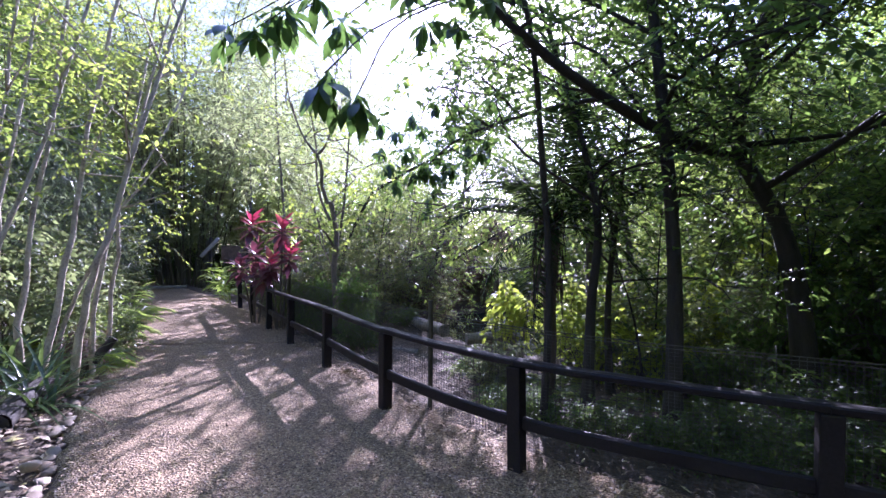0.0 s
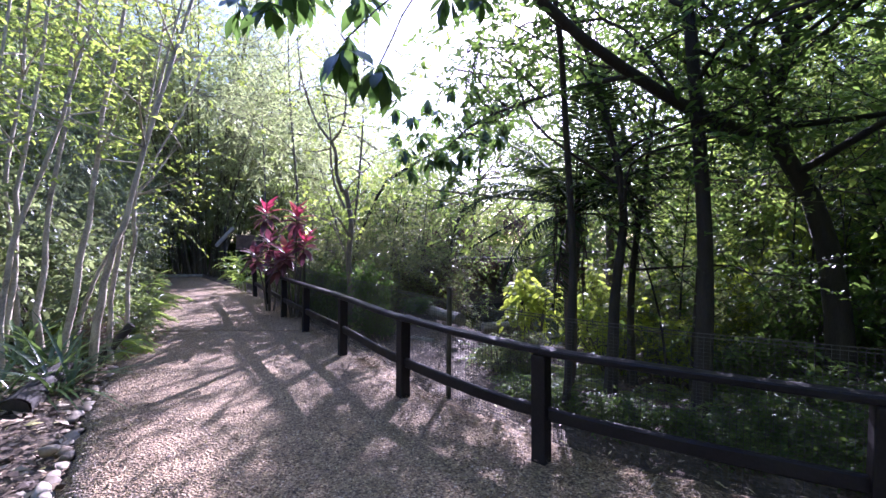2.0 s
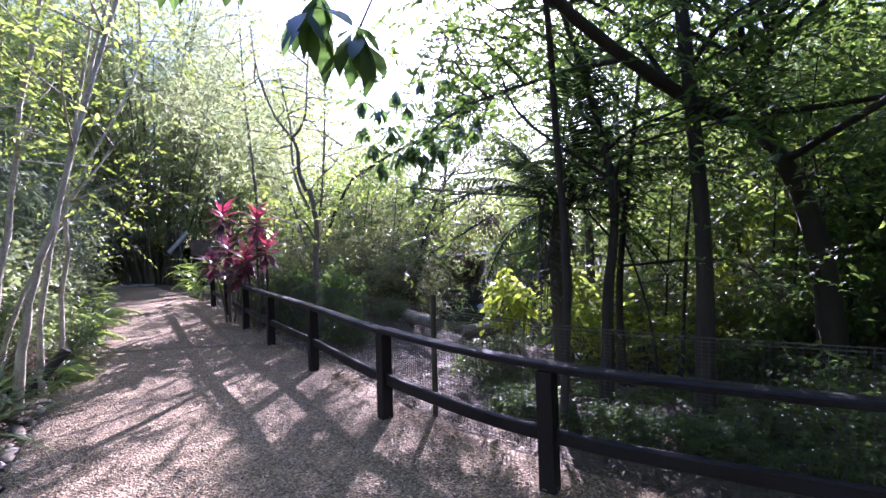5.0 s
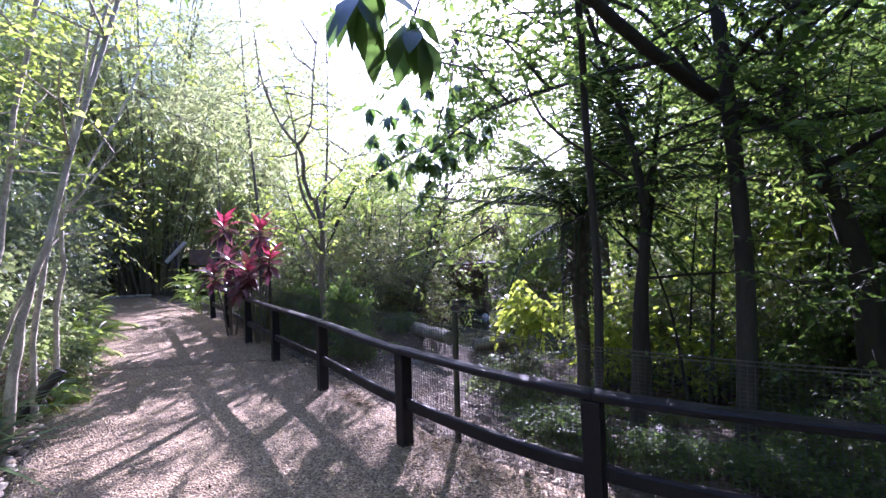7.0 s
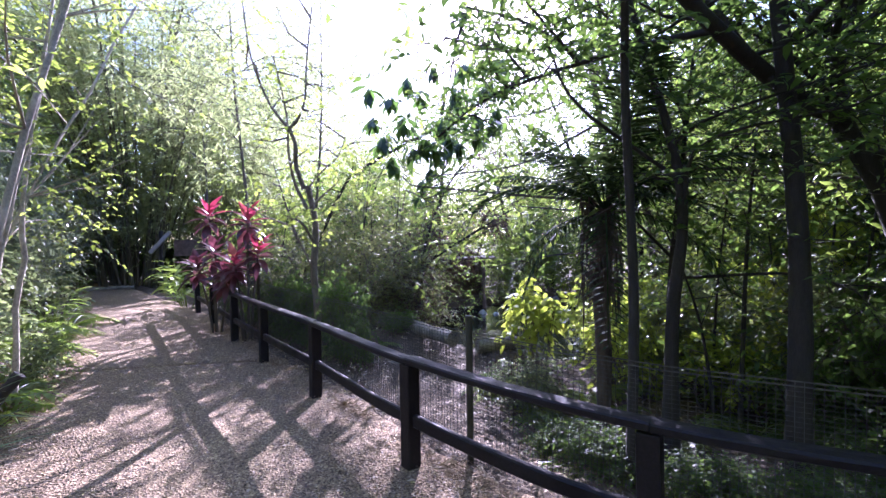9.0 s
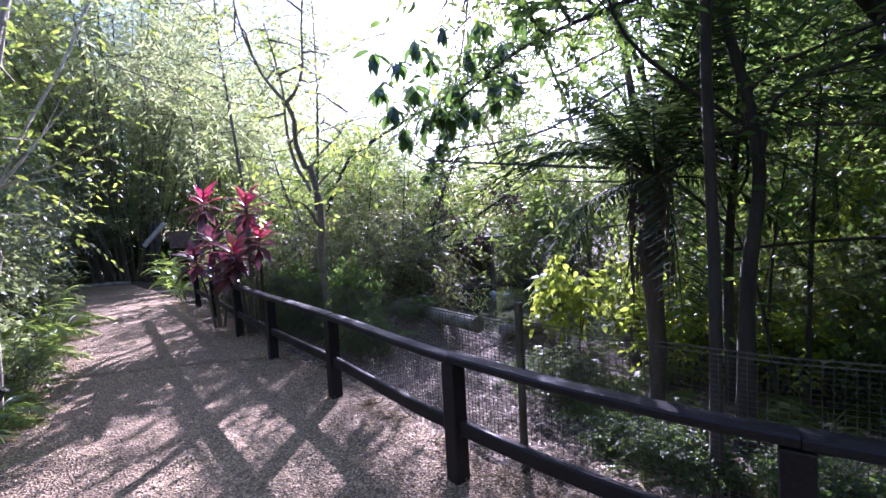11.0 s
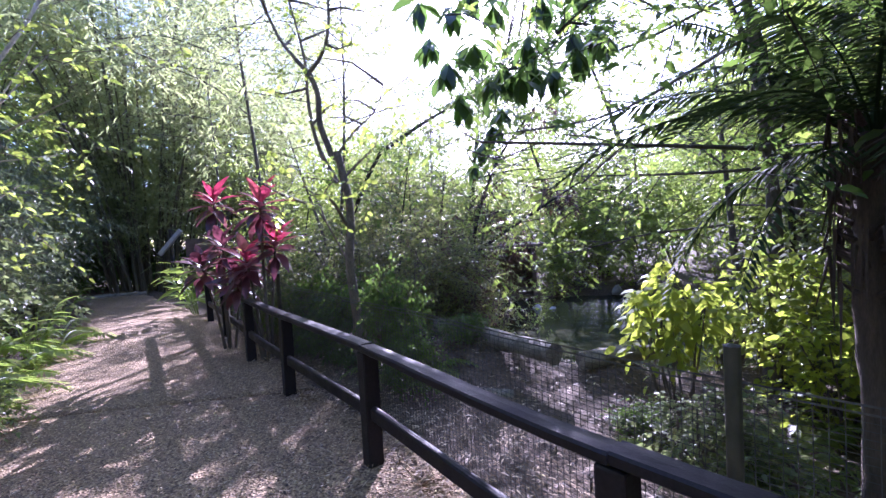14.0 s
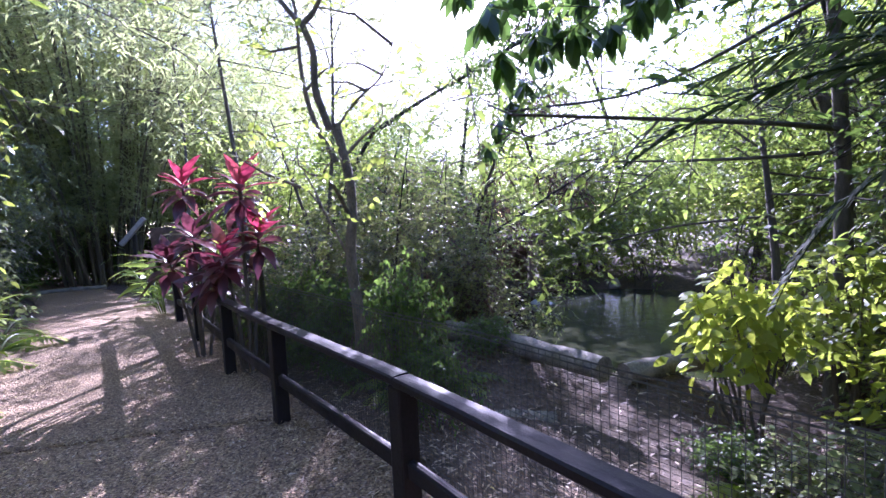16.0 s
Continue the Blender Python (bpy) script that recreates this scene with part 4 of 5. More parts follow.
def ginger(x, y, stems, size, label):
    root = thing("ginger_plant", ground_at(x, y, 0.03), label, "plant", "ginger plants")
    for i in range(stems):
        t = Tubes()
        a = R.uniform(0, 6.28)
        e = np.array([math.cos(a) * 0.45, math.sin(a) * 0.45, R.uniform(0.6, 1.0)]) * size
        b = e * [0.2, 0.2, 0] - [0, 0, 0.05]
        line = curve_pts([b, (b + e) / 2 + [0, 0, 0.1], e], 9)
        t.add(line, 0.011, 0.005, 5)
        stem = put("stem", t.mesh("stem", LEAF_GINGER), root)
        for j in range(2, 9):
            k = size * R.uniform(0.7, 1.1)
            put("leaf", GINGER, stem, Matrix.Translation(line[j]) @ pose(0, 0, 0, R.normal() * 15, R.uniform(-35, 15), math.degrees(a) + (75 if j % 2 else -75) * (1 - j / 14) + R.normal() * 12) @ Matrix.Diagonal((k, k, k, 1)))


ginger(-6.75, 12.2, 9, 1.25, "leafy green ginger plant at the fence's end")
ginger(-7.6, 13.3, 7, 1.1, "leafy green ginger plant beside the path")
ginger(-1.25, 11.0, 6, 0.9, "bright green ginger plant among dull shrubs")
ginger(-10.4, 12.7, 8, 1.0, "broad-leaved ginger plant at the path's edge")
ginger(-7.6, 9.2, 8, 0.8, "broad-leaved ginger plant at the path's edge")


# strap-leaved clumps and ferns on the left bank
STRAP = [blade_mesh("blade", 0.75, 0.03, LEAF_STRAP, 0.55, 0.3, 8, 0.6), blade_mesh("blade", 0.65, 0.026, LEAF_STRAP, 0.9, 0.3, 8, 0.6)]


def strap_clump(x, y, n, size, label):
    root = thing("strap_leaf_plant", ground_at(x, y, 0.03), label, "plant", "strap-leaved plants")
    for i in range(n):
        k = size * R.uniform(0.7, 1.15)
        put("blade", STRAP[i % 2], root, Matrix.Translation((R.normal() * 0.06, R.normal() * 0.06, 0)) @ pose(0, 0, 0, R.normal() * 15, R.uniform(-75, -25), i * 137.5) @ Matrix.Diagonal((k, k, k, 1)))


for x, y, n, s in [(-3.95, 3.8, 34, 1.2), (-4.2, 3.55, 26, 1.0), (-4.25, 4.0, 30, 1.25), (-4.6, 4.4, 34, 1.4), (-4.3, 2.75, 24, 1.1), (-5.1, 4.4, 30, 1.6), (-3.7, 2.0, 22, 1.0), (-5.5, 4.9, 26, 1.6), (-5.2, 3.6, 22, 1.5)]:
    strap_clump(x, y, n, s, "dark green arching strap-leaved clump on the leaf litter")
FERN = [raw_mesh("frond", *frond_mesh(0.75, 0.5, 0.65, 0.17, 20, 0.03), LEAF_MID), raw_mesh("frond", *frond_mesh(0.7, 0.35, 0.6, 0.16, 20, 0.03), LEAF_LIGHT)]


def fern(x, y, n, size, label, sink=0.03):
    root = thing("fern", ground_at(x, y, sink), label, "fern", "ferns")
    for i in range(n):
        k = size * R.uniform(0.75, 1.15)
        put("frond", FERN[(i * 7) % 2], root, pose(0, 0, 0, 0, R.uniform(-25, 10), i * 137.5) @ Matrix.Diagonal((k, k, k, 1)))
    return root


for x, y, n, s in [(-4.45, 5.25, 11, 0.8), (-4.9, 5.3, 11, 1.0), (-5.0, 5.75, 11, 0.95), (-5.4, 6.4, 12, 1.0), (-5.9, 7.0, 12, 1.0), (-6.5, 7.8, 11, 1.05), (-5.9, 6.1, 10, 1.3), (-6.9, 8.5, 11, 1.0), (-6.6, 7.0, 10, 1.3), (-7.5, 9.7, 12, 1.0), (-8.3, 10.6, 11, 1.1), (-7.4, 8.2, 10, 1.4)]:
    fern(x - 0.2, y + 0.05, n, s * 1.3, "light green arching fern at the path's edge")
for x, y, n, s in [(0.9, 5.2, 11, 0.9), (1.5, 6.0, 11, 1.0), (0.4, 5.9, 10, 0.7), (2.2, 6.6, 11, 1.1), (-1.3, 7.4, 10, 0.8), (-1.9, 7.5, 10, 0.8), (2.6, 4.9, 10, 0.9)]:
    fern(x, y, n, s, "fern growing behind the wire fence")

for i in range(34):
    x, y = R.uniform(0.6, 3.4), R.uniform(3.7, 6.6)
    if y > 4.35 - 0.62 * (x - 0.6) and abs(x - 1.33) + abs(y - 5.25) > 0.35:
        fern(x, y, 9, R.uniform(0.42, 0.75), "low fern in the shade behind the wire fence")

# fallen logs, rocks and shelter at the pond
def log(a, b, r, label, bark=None):
    a, b = np.array(a, float), np.array(b, float)
    root = thing("fallen_log", Vector(a), label, "log", "fallen logs")
    t = Tubes()
    line = curve_pts([(0, 0, 0), (b - a) * 0.5 + [0, 0, 0.02], b - a], 12)
    t.add(line, r, r * 0.82, 14, 0.075)
    put("trunk", t.mesh("trunk", bark or LOG_WOOD), root)
    for e, q in ((line[0], line[1]), (line[-1], line[-2])):
        c = Tubes()
        d = unit(e - q)
        c.add([e - d * 0.004, e + d * 0.002, e + d * 0.003], r * 0.95, 0.003, 12)
        put("cut_end", c.mesh("cut_end", bark or LOG_WOOD), root)


log((-3.72, 3.2, float(land(-3.72, 3.2)) + 0.02), (-4.75, 4.75, float(land(-4.75, 4.75)) + 0.05), 0.125, "dark rotting log at the foot of the pale trunks", BARK_DARK)
log((-4.55, 4.95, float(land(-4.55, 4.95)) + 0.02), (-4.3, 5.15, 0.44), 0.06, "broken dark stump leaning at the path's edge", BARK_DARK)
log((-12.7, 16.0, 0.05), (-11.3, 16.75, 0.06), 0.075, "pale edging log at the far end of the path")
log((-1.3, 8.9, 0.2), (-0.08, 6.95, 0.29), 0.115, "long weathered grey log lying behind the wire fence")
log((0.28, 7.4, 0.07), (1.15, 7.65, 0.06), 0.10, "pale mossy log lying on the bank")
log((-1.3, 7.0, -0.12), (-0.5, 6.9, -0.1), 0.10, "weathered grey log on the bank")


def rock_at(x, y, z, size, seed, material, label):
    me = stone_mesh(seed, size).copy()
    me.materials.clear()
    me.materials.append(material)
    tagged(put("rock", me, None, pose(x, y, z, 0, 0, seed * 40)), label, "rock", "pond rocks")


rock_at(1.0, 14.1, -0.62, (0.2, 0.13, 0.13), 3, WHITE_ROCK, "bleached white rock at the pond's far edge")
rock_at(1.35, 14.0, -0.64, (0.14, 0.1, 0.09), 5, WHITE_ROCK, "bleached white rock at the pond's far edge")
rock_at(3.6, 15.6, -0.5, (0.3, 0.24, 0.18), 6, ROCK, "grey-brown rock on the pond's bank")
rock_at(-0.9, 11.6, -0.5, (0.4, 0.35, 0.22), 7, ROCK, "grey-brown rock on the pond's bank")

hut = thing("pond_shelter", ground_at(-0.35, 15.8, 0.1), "low open brown timber shelter with a weathered roof across the pond", "shelter")
beam("roof", (-2.1, 0, 1.32), (1.9, 0, 1.42), 1.7, 0.08, THATCH, hut, "weathered grey roof")
for px in (-1.8, -0.4, 1.5):
    for py in (-0.7, 0.7):
        beam("post", (px, py, -0.3), (px, py, 1.3), 0.1, 0.1, HUT_WOOD, hut)
beam("back_wall", (-1.9, 0.8, 0.6), (1.7, 0.8, 0.6), 0.06, 1.3, HUT_WOOD, hut)

sign = thing("sign_shelter", ground_at(-9.0, 15.9, 0.05), "dark notice board with a slanted pale rail beside bamboo", "sign")
for px in (-0.75, 0.75):
    beam("post", (px, 0, -0.2), (px, 0, 2.2), 0.09, 0.09, BARK_DARK, sign)
beam("board", (-0.3, 0, 1.6), (0.7, 0, 1.6), 0.05, 0.55, HUT_WOOD, sign)
beam("slanted_rail", (-1.0, -0.2, 1.45), (-0.3, -0.2, 2.15), 0.09, 0.13, PALE_BOARD, sign, "pale weathered board")
beam("bracket", (-0.65, -0.2, 1.8), (-0.65, 0.0, 1.8), 0.05, 0.05, BARK_DARK, sign)

# ---- shrubs ----
olive = make_shrub("olive_shrub", ground_at(-1.55, 9.3, 0.05), (1.15, 0.9, 1.25), LEAF_OLIVE, "olive-leaved untidy shrub behind the fence", 70, 9, 0.32, 7, 0.07, 0.028, group="olive shrubs")
for x, y, a, s, tl in [(-2.9, 9.5, 60, 1.0, 1.0), (-0.7, 10.2, 140, 1.0, 1.1), (-3.4, 10.6, 200, 1.1, 0.85), (-2.0, 11.2, 250, 1.3, 1.5), (-4.9, 11.6, 20, 0.8, 0.5), (-0.9, 12.6, 90, 1.1, 1.2), (-5.9, 13.2, 100, 1.1, 0.75), (-3.6, 13.6, 30, 1.4, 1.2), (-1.8, 14.4, 330, 1.5, 1.6)]:
    again(olive, x, y, a, s, 0.05, tl)
dead = make_shrub("withered_shrub", ground_at(-1.15, 10.3, 0.05), (0.6, 0.6, 1.05), LEAF_DEAD, "withered shrub with drooping brown leaves", 30, 7, 0.35, 7, 0.16, 0.03, droop=0.8, form=LANCE, lift=1.3)
again(dead, -0.75, 11.0, 120, 0.9)
again(dead, -1.2, 11.2, 220, 1.0)
again(dead, -4.7, 5.05, 40, 0.38)
make_shrub("lime_shrub", ground_at(1.1, 6.95, 0.05), (0.42, 0.4, 0.75), LEAF_LIME, "bright lime-green broad-leaved shrub glowing behind the wire fence", 17, 5, 0.30, 6, 0.15, 0.07, lift=1.45, droop=0.6)
make_shrub("lime_shrub", ground_at(2.05, 7.0, 0.05), (0.7, 0.5, 0.75), LEAF_LIGHT, "green broad-leaved shrub on the pond's bank", 22, 4, 0.30, 6, 0.13, 0.065, lift=1.5, droop=0.6)
make_shrub("low_bush", ground_at(0.62, 5.55, 0.05), (0.5, 0.36, 0.36), LEAF_SOFT, "low pale-leaved bush against the wire fence", 44, 6, 0.24, 8, 0.055, 0.026, lift=0.9, droop=0.35)
mid = make_shrub("leafy_shrub", ground_at(7.4, 8.8, 0.05), (1.1, 1.0, 1.3), LEAF_MID, "dense green shrub in dappled light", 80, 8, 0.32, 7, 0.085, 0.04, group="leafy shrubs")
for x, y, a, s, tl in [(5.6, 9.0, 150, 1.3, 1.5), (6.6, 5.4, 210, 1.3, 1.6), (7.8, 7.4, 260, 1.5, 1.9), (5.6, 4.0, 300, 1.1, 1.2), (7.2, 3.2, 20, 1.3, 1.5), (9.3, 5.0, 70, 1.6, 2.2), (6.5, 11.0, 100, 1.6, 1.9), (8.8, 9.8, 10, 1.8, 2.4), (4.4, 15.6, 50, 1.3, 1.5), (2.6, 16.4, 200, 1.3, 1.3), (1.9, 15.9, 80, 0.8, 0.8), (-1.9, 15.2, 320, 0.7, 0.7), (6.6, 14.4, 130, 1.5, 1.8), (-0.9, 16.9, 170, 1.3, 1.5)]:
    again(mid, x, y, a, s, 0.05, tl)
darksh = make_shrub("dark_shrub", ground_at(3.5, 3.7, 0.05), (0.7, 0.6, 0.42), LEAF_DARK, "low dark shrub in deep shade behind the wire fence", 50, 8, 0.28, 6, 0.08, 0.035, group="dark shrubs")
for x, y, a, s in [(2.2, 3.3, 30, 0.4), (1.45, 3.75, 50, 0.5), (1.95, 3.5, 110, 0.5), (2.7, 3.15, 190, 0.55), (1.05, 4.05, 260, 0.4), (0.75, 4.6, 330, 0.4), (3.2, 3.25, 75, 0.8), (2.65, 3.75, 285, 0.65), (4.1, 2.7, 15, 1.0), (4.8, 3.3, 100, 0.8), (1.6, 3.7, 220, 0.4), (3.2, 4.7, 60, 0.6), (5.9, 2.6, 160, 1.2), (4.6, 5.3, 280, 0.9), (0.9, 4.3, 200, 0.5), (-1.55, 7.2, 40, 0.45), (-2.3, 7.9, 90, 0.5), (-3.0, 8.7, 10, 0.5), (-3.9, 9.9, 70, 0.6), (-5.0, 11.2, 120, 0.6), (-0.9, 7.9, 300, 0.5), (0.4, 6.2, 150, 0.45), (5.0, 2.6, 145, 1.2), (5.9, 2.2, 215, 1.4), (6.9, 1.7, 355, 1.6), (5.6, 3.6, 85, 1.5), (7.5, 2.4, 250, 1.5)]:
    again(darksh, x, y, a, s)
for x, y, a, s, tl in [(4.0, 5.2, 210, 1.0, 2.2), (5.0, 4.8, 290, 1.1, 2.6), (6.0, 4.4, 20, 1.2, 2.8), (4.9, 6.0, 95, 1.1, 2.6), (3.3, 5.3, 140, 0.7, 1.2), (-1.4, 6.95, 15, 0.5, 1.0), (-1.75, 7.5, 130, 0.6, 1.7), (-2.5, 8.15, 250, 0.7, 1.6), (-2.95, 8.9, 340, 0.7, 1.7), (-3.5, 9.65, 60, 0.8, 1.3), (-4.1, 10.4, 190, 0.8, 1.1), (-4.75, 11.3, 290, 0.7, 0.9)]:
    again(darksh, x, y, a, s, 0.05, tl)
light = make_shrub("understory_shrub", ground_at(-5.8, 5.9, 0.05), (0.7, 0.7, 0.75), LEAF_SOFT, "light green leafy undergrowth in dappled sun", 45, 7, 0.3, 6, 0.095, 0.045, group="undergrowth")
for x, y, a, s, tl in [(-6.8, 6.2, 50, 1.3, 1.7), (-7.6, 7.6, 100, 1.2, 1.4), (-8.6, 9.2, 160, 1.3, 1.6), (-6.2, 4.6, 210, 1.2, 2.0), (-9.4, 10.8, 250, 1.2, 1.4), (-7.6, 4.4, 300, 1.4, 2.4), (-8.4, 6.4, 10, 1.5, 2.2), (-10.8, 11.8, 80, 1.1, 1.2), (-5.0, 6.1, 30, 0.5, 0.6), (2.5, 7.3, 140, 0.8, 0.9), (3.0, 6.9, 260, 0.9, 1.2), (3.5, 8.0, 20, 1.0, 1.4), (3.4, 6.2, 310, 0.9, 1.2), (4.4, 6.0, 80, 1.0, 1.4), (5.6, 6.6, 170, 1.1, 1.5), (4.7, 7.9, 190, 1.0, 1.2)]:
    again(light, x, y, a, s, 0.05, tl)
sunlit = make_shrub("sunlit_shrub", ground_at(2.15, 6.3, 0.05), (0.75, 0.55, 0.75), LEAF_SUNLIT, "yellow-green backlit shrub behind the wire fence", 34, 5, 0.3, 6, 0.10, 0.05, lift=1.05, droop=0.45, group="sunlit undergrowth")
for x, y, a, s, tl in [(2.9, 5.9, 70, 0.9, 0.9), (2.4, 8.4, 250, 0.9, 1.0), (3.1, 7.5, 330, 1.0, 1.3), (4.3, 7.4, 40, 1.0, 1.5), (6.0, 7.6, 95, 1.1, 2.0), (3.4, 6.2, 150, 0.8, 1.0), (5.2, 7.0, 220, 1.0, 2.4)]:
    again(sunlit, x, y, a, s, 0.05, tl)
grey = make_shrub("grey_shrub", ground_at(-9.4, 10.0, 0.05), (1.6, 1.4, 2.0), LEAF_GREY, "tall grey-green shrub with narrow drooping leaves", 110, 8, 0.45, 8, 0.13, 0.026, form=LANCE, droop=0.6, group="grey-green shrubs")
for x, y, a, s, tl in [(-11.0, 12.6, 70, 1.1, 1.3), (-12.8, 12.2, 130, 1.4, 1.9), (-11.2, 9.4, 200, 1.4, 1.8), (-9.4, 7.6, 250, 1.2, 1.5), (-14.2, 14.0, 300, 1.5, 1.8)]:
    again(grey, x, y, a, s, 0.05, tl)

# ---- trees that close the view, and unseen ones added to block skylight ----
far_a = make_tree("tall_tree", ground_at(-13.0, 9.0, 0.1), [(0, 0, -0.3), (0.1, 0, 2.5), (-0.1, 0.2, 5.0), (0.2, 0.1, 8.0)], 0.16, 0.015, BARK, LEAF_MID, "tall leafy garden tree behind the undergrowth, unseen copies added to block skylight",
                  limbs=18, reach=3.3, start=0.12, clumps=5, per=12, twig=0.8, leaves=8, length=0.20, width=0.085, twigs=600, spread=0.6, form=LANCE, group="tall trees")
far_b = make_tree("tall_tree", ground_at(9.0, 13.0, 0.1), [(0, 0, -0.3), (-0.1, 0.1, 2.0), (0.2, 0.0, 4.2), (0.0, 0.3, 6.8)], 0.14, 0.015, BARK_DARK, LEAF_LIGHT, "tall light-leaved garden tree beyond the pond",
                  limbs=18, reach=2.9, start=0.10, clumps=5, per=12, twig=0.75, leaves=8, length=0.18, width=0.075, twigs=600, spread=0.6, form=LANCE, group="tall trees")
for ob, x, y, a, s in [(far_a, -11.5, 6.6, 40, 1.0), (far_a, -16, 12, 90, 1.2), (far_a, -20, 18, 140, 1.4), (far_a, -15, 23, 200, 1.3), (far_b, -9.5, 27, 60, 0.8), (far_b, -4.0, 22, 110, 0.8), (far_b, 0.5, 23, 160, 0.65),
                       (far_b, 4.5, 20, 210, 0.65), (far_a, 9.5, 18, 250, 0.8), (far_a, 12, 9, 300, 1.2), (far_a, 11, 3.5, 20, 1.2), (far_b, 8.2, 10.5, 75, 0.8), (far_a, 15, 15, 10, 1.1), (far_b, -2, 30, 33, 0.8), (far_b, 5, 30, 66, 0.85),
                       # trees at y below 0 stand unseen behind the camera, added to block skylight
                       (far_a, 12, 27, 99, 1.0), (far_a, -22, 8, 122, 1.4), (far_a, -12, 32, 155, 1.6), (far_a, -9, -1, 10, 1.1), (far_a, -8, -9, 50, 1.2), (far_a, 3, -14, 90, 1.3), (far_a, 12, -8, 130, 1.3), (far_b, 9.5, -0.5, 170, 1.1), (far_a, -6.2, -5.4, 75, 1.0), (far_a, -3.4, -6.6, 190, 1.0), (far_a, 3.6, -5.8, 240, 1.0)]:
    again(ob, x, y, a, s, 0.1)
shade_tree = make_tree("shade_tree", ground_at(6.8, 5.8, 0.1), [(0, 0, -0.3), (-0.1, 0.1, 1.6), (0.15, 0.0, 3.2), (0.0, 0.2, 5.4)], 0.09, 0.012, BARK_DARK, LEAF_DARK, "dark-leaved tree in the shaded thicket behind the wire fence",
                       limbs=16, reach=1.9, start=0.12, clumps=4, per=10, twig=0.5, leaves=7, length=0.12, width=0.05, twigs=500, spread=0.35, group="shade trees")
for x, y, a, s in [(8.6, 8.2, 80, 1.15), (8.6, 4.4, 170, 1.1), (6.4, 3.5, 300, 0.8)]:
    again(shade_tree, x, y, a, s, 0.1)
again(far_b, 22, 34, 40, 1.8)
for x, y, a, s in [(-30, 30, 10, 2.0), (-8, 44, 80, 1.3), (6, 46, 140, 1.2), (30, 20, 200, 2.0), (34, 2, 260, 2.0), (-34, 8, 300, 2.0), (-20, -18, 20, 2.0), (18, -24, 70, 2.0), (-24, 48, 130, 2.2), (24, 50, 170, 1.5), (-42, 50, 20, 2.4), (44, 44, 60, 2.4)]:
    again(far_a, x, y, a, s, 0.1)


for x, y, a, s in [(-7.5, 21.5, 10, 2.0), (-4.6, 20.4, 70, 1.9), (-1.8, 21.2, 130, 2.0), (1.4, 19.6, 190, 1.7), (3.8, 18.0, 250, 1.6), (6.6, 18.6, 310, 1.9), (9.4, 15.6, 20, 2.0), (-14, 21.5, 15, 2.3), (-17.5, 19.0, 45, 2.3), (-20.5, 16.5, 95, 2.3), (-11, 22.8, 165, 2.3), (-22, 21, 225, 2.5), (0.2, 26, 80, 2.2), (4.6, 25, 140, 2.4), (-5.4, 26, 200, 2.4), (9.6, 22.6, 260, 2.4), (11.6, 12.2, 320, 2.2)]:
    again(mid, x, y, a, s, 0.05)
# unseen trees behind and beside the camera, added to cut skylight on the bank
for x, y, a, s in [(6.4, -3.6, 15, 1.0), (-7.0, -4.0, 75, 1.0), (1.6, -7.5, 135, 1.1), (8.6, 1.4, 195, 0.9), (5.8, -1.8, 225, 0.85), (7.2, 0.0, 60, 0.9), (-10.5, 1.0, 255, 1.0), (-3.4, -7.0, 315, 1.1)]:
    again(far_a, x, y, a, s, 0.1)
crown_tree = make_tree("high_crowned_tree", ground_at(-4.6, 10.9, 0.1), [(0, 0, -0.3), (0.05, 0, 1.6), (-0.1, 0.1, 3.4), (-0.25, 0.05, 5.4), (-0.3, 0.0, 7.9)], 0.05, 0.012, BARK, LEAF_BAMBOO, "thin-stemmed tree with a high feathery light-green crown",
                       limbs=15, reach=2.2, start=0.58, clumps=4, per=6, twig=0.55, leaves=8, length=0.17, width=0.03, rise=(-0.1, 0.7), droop=0.5, form=LANCE, twigs=700, spread=0.4, group="high-crowned trees")
for x, y, a, s in [(-3.2, 11.2, 220, 0.98), (-8.4, 16.2, 310, 1.15)]:
    again(crown_tree, x, y, a, s, 0.1)
# fine-leaved trees whose crowns hang over the pond and shade the path
fine = make_tree("feathery_tree", ground_at(7.2, 11.2, 0.1), [(0, 0, -0.4), (0.1, 0, 2.0), (-0.3, -0.1, 3.8), (-0.9, -0.2, 5.4), (-1.5, -0.3, 6.8)], 0.10, 0.012, BARK_DARK, LEAF_MID, "feathery fine-leaved tree leaning over the pond",
                 limbs=13, reach=3.0, start=0.4, clumps=5, per=8, twig=0.55, leaves=9, length=0.11, width=0.042, rise=(-0.2, 0.6), droop=0.6, form=LANCE, twigs=1500, spread=0.4, group="feathery trees")
for x, y, a, s in [(-2.8, 14.6, 200, 0.7), (8.0, 14.5, 40, 0.9), (7.6, 8.0, 330, 0.9), (5.7, 10.0, 75, 0.9), (4.2, 18.0, 200, 0.75), (2.6, 19.8, 15, 1.02), (-0.3, 20.6, 100, 1.26), (-3.4, 21.5, 250, 1.05), (6.6, 22.5, 0, 1.65)]:
    again(fine, x, y, a, s, 0.1)
airy = make_tree("young_tree", ground_at(-3.6, 11.6, 0.1), [(0, 0, -0.3), (0.05, 0, 1.1), (-0.15, -0.05, 2.1), (-0.4, -0.1, 3.0), (-0.6, -0.15, 3.8)], 0.05, 0.008, BARK, LEAF_MID, "airy young tree with thin scattered leaves behind the fence",
                 limbs=11, reach=1.5, start=0.35, clumps=4, per=3, twig=0.4, leaves=7, length=0.085, width=0.032, rise=(-0.1, 0.8), droop=0.4, twigs=600, spread=0.25, group="young trees")
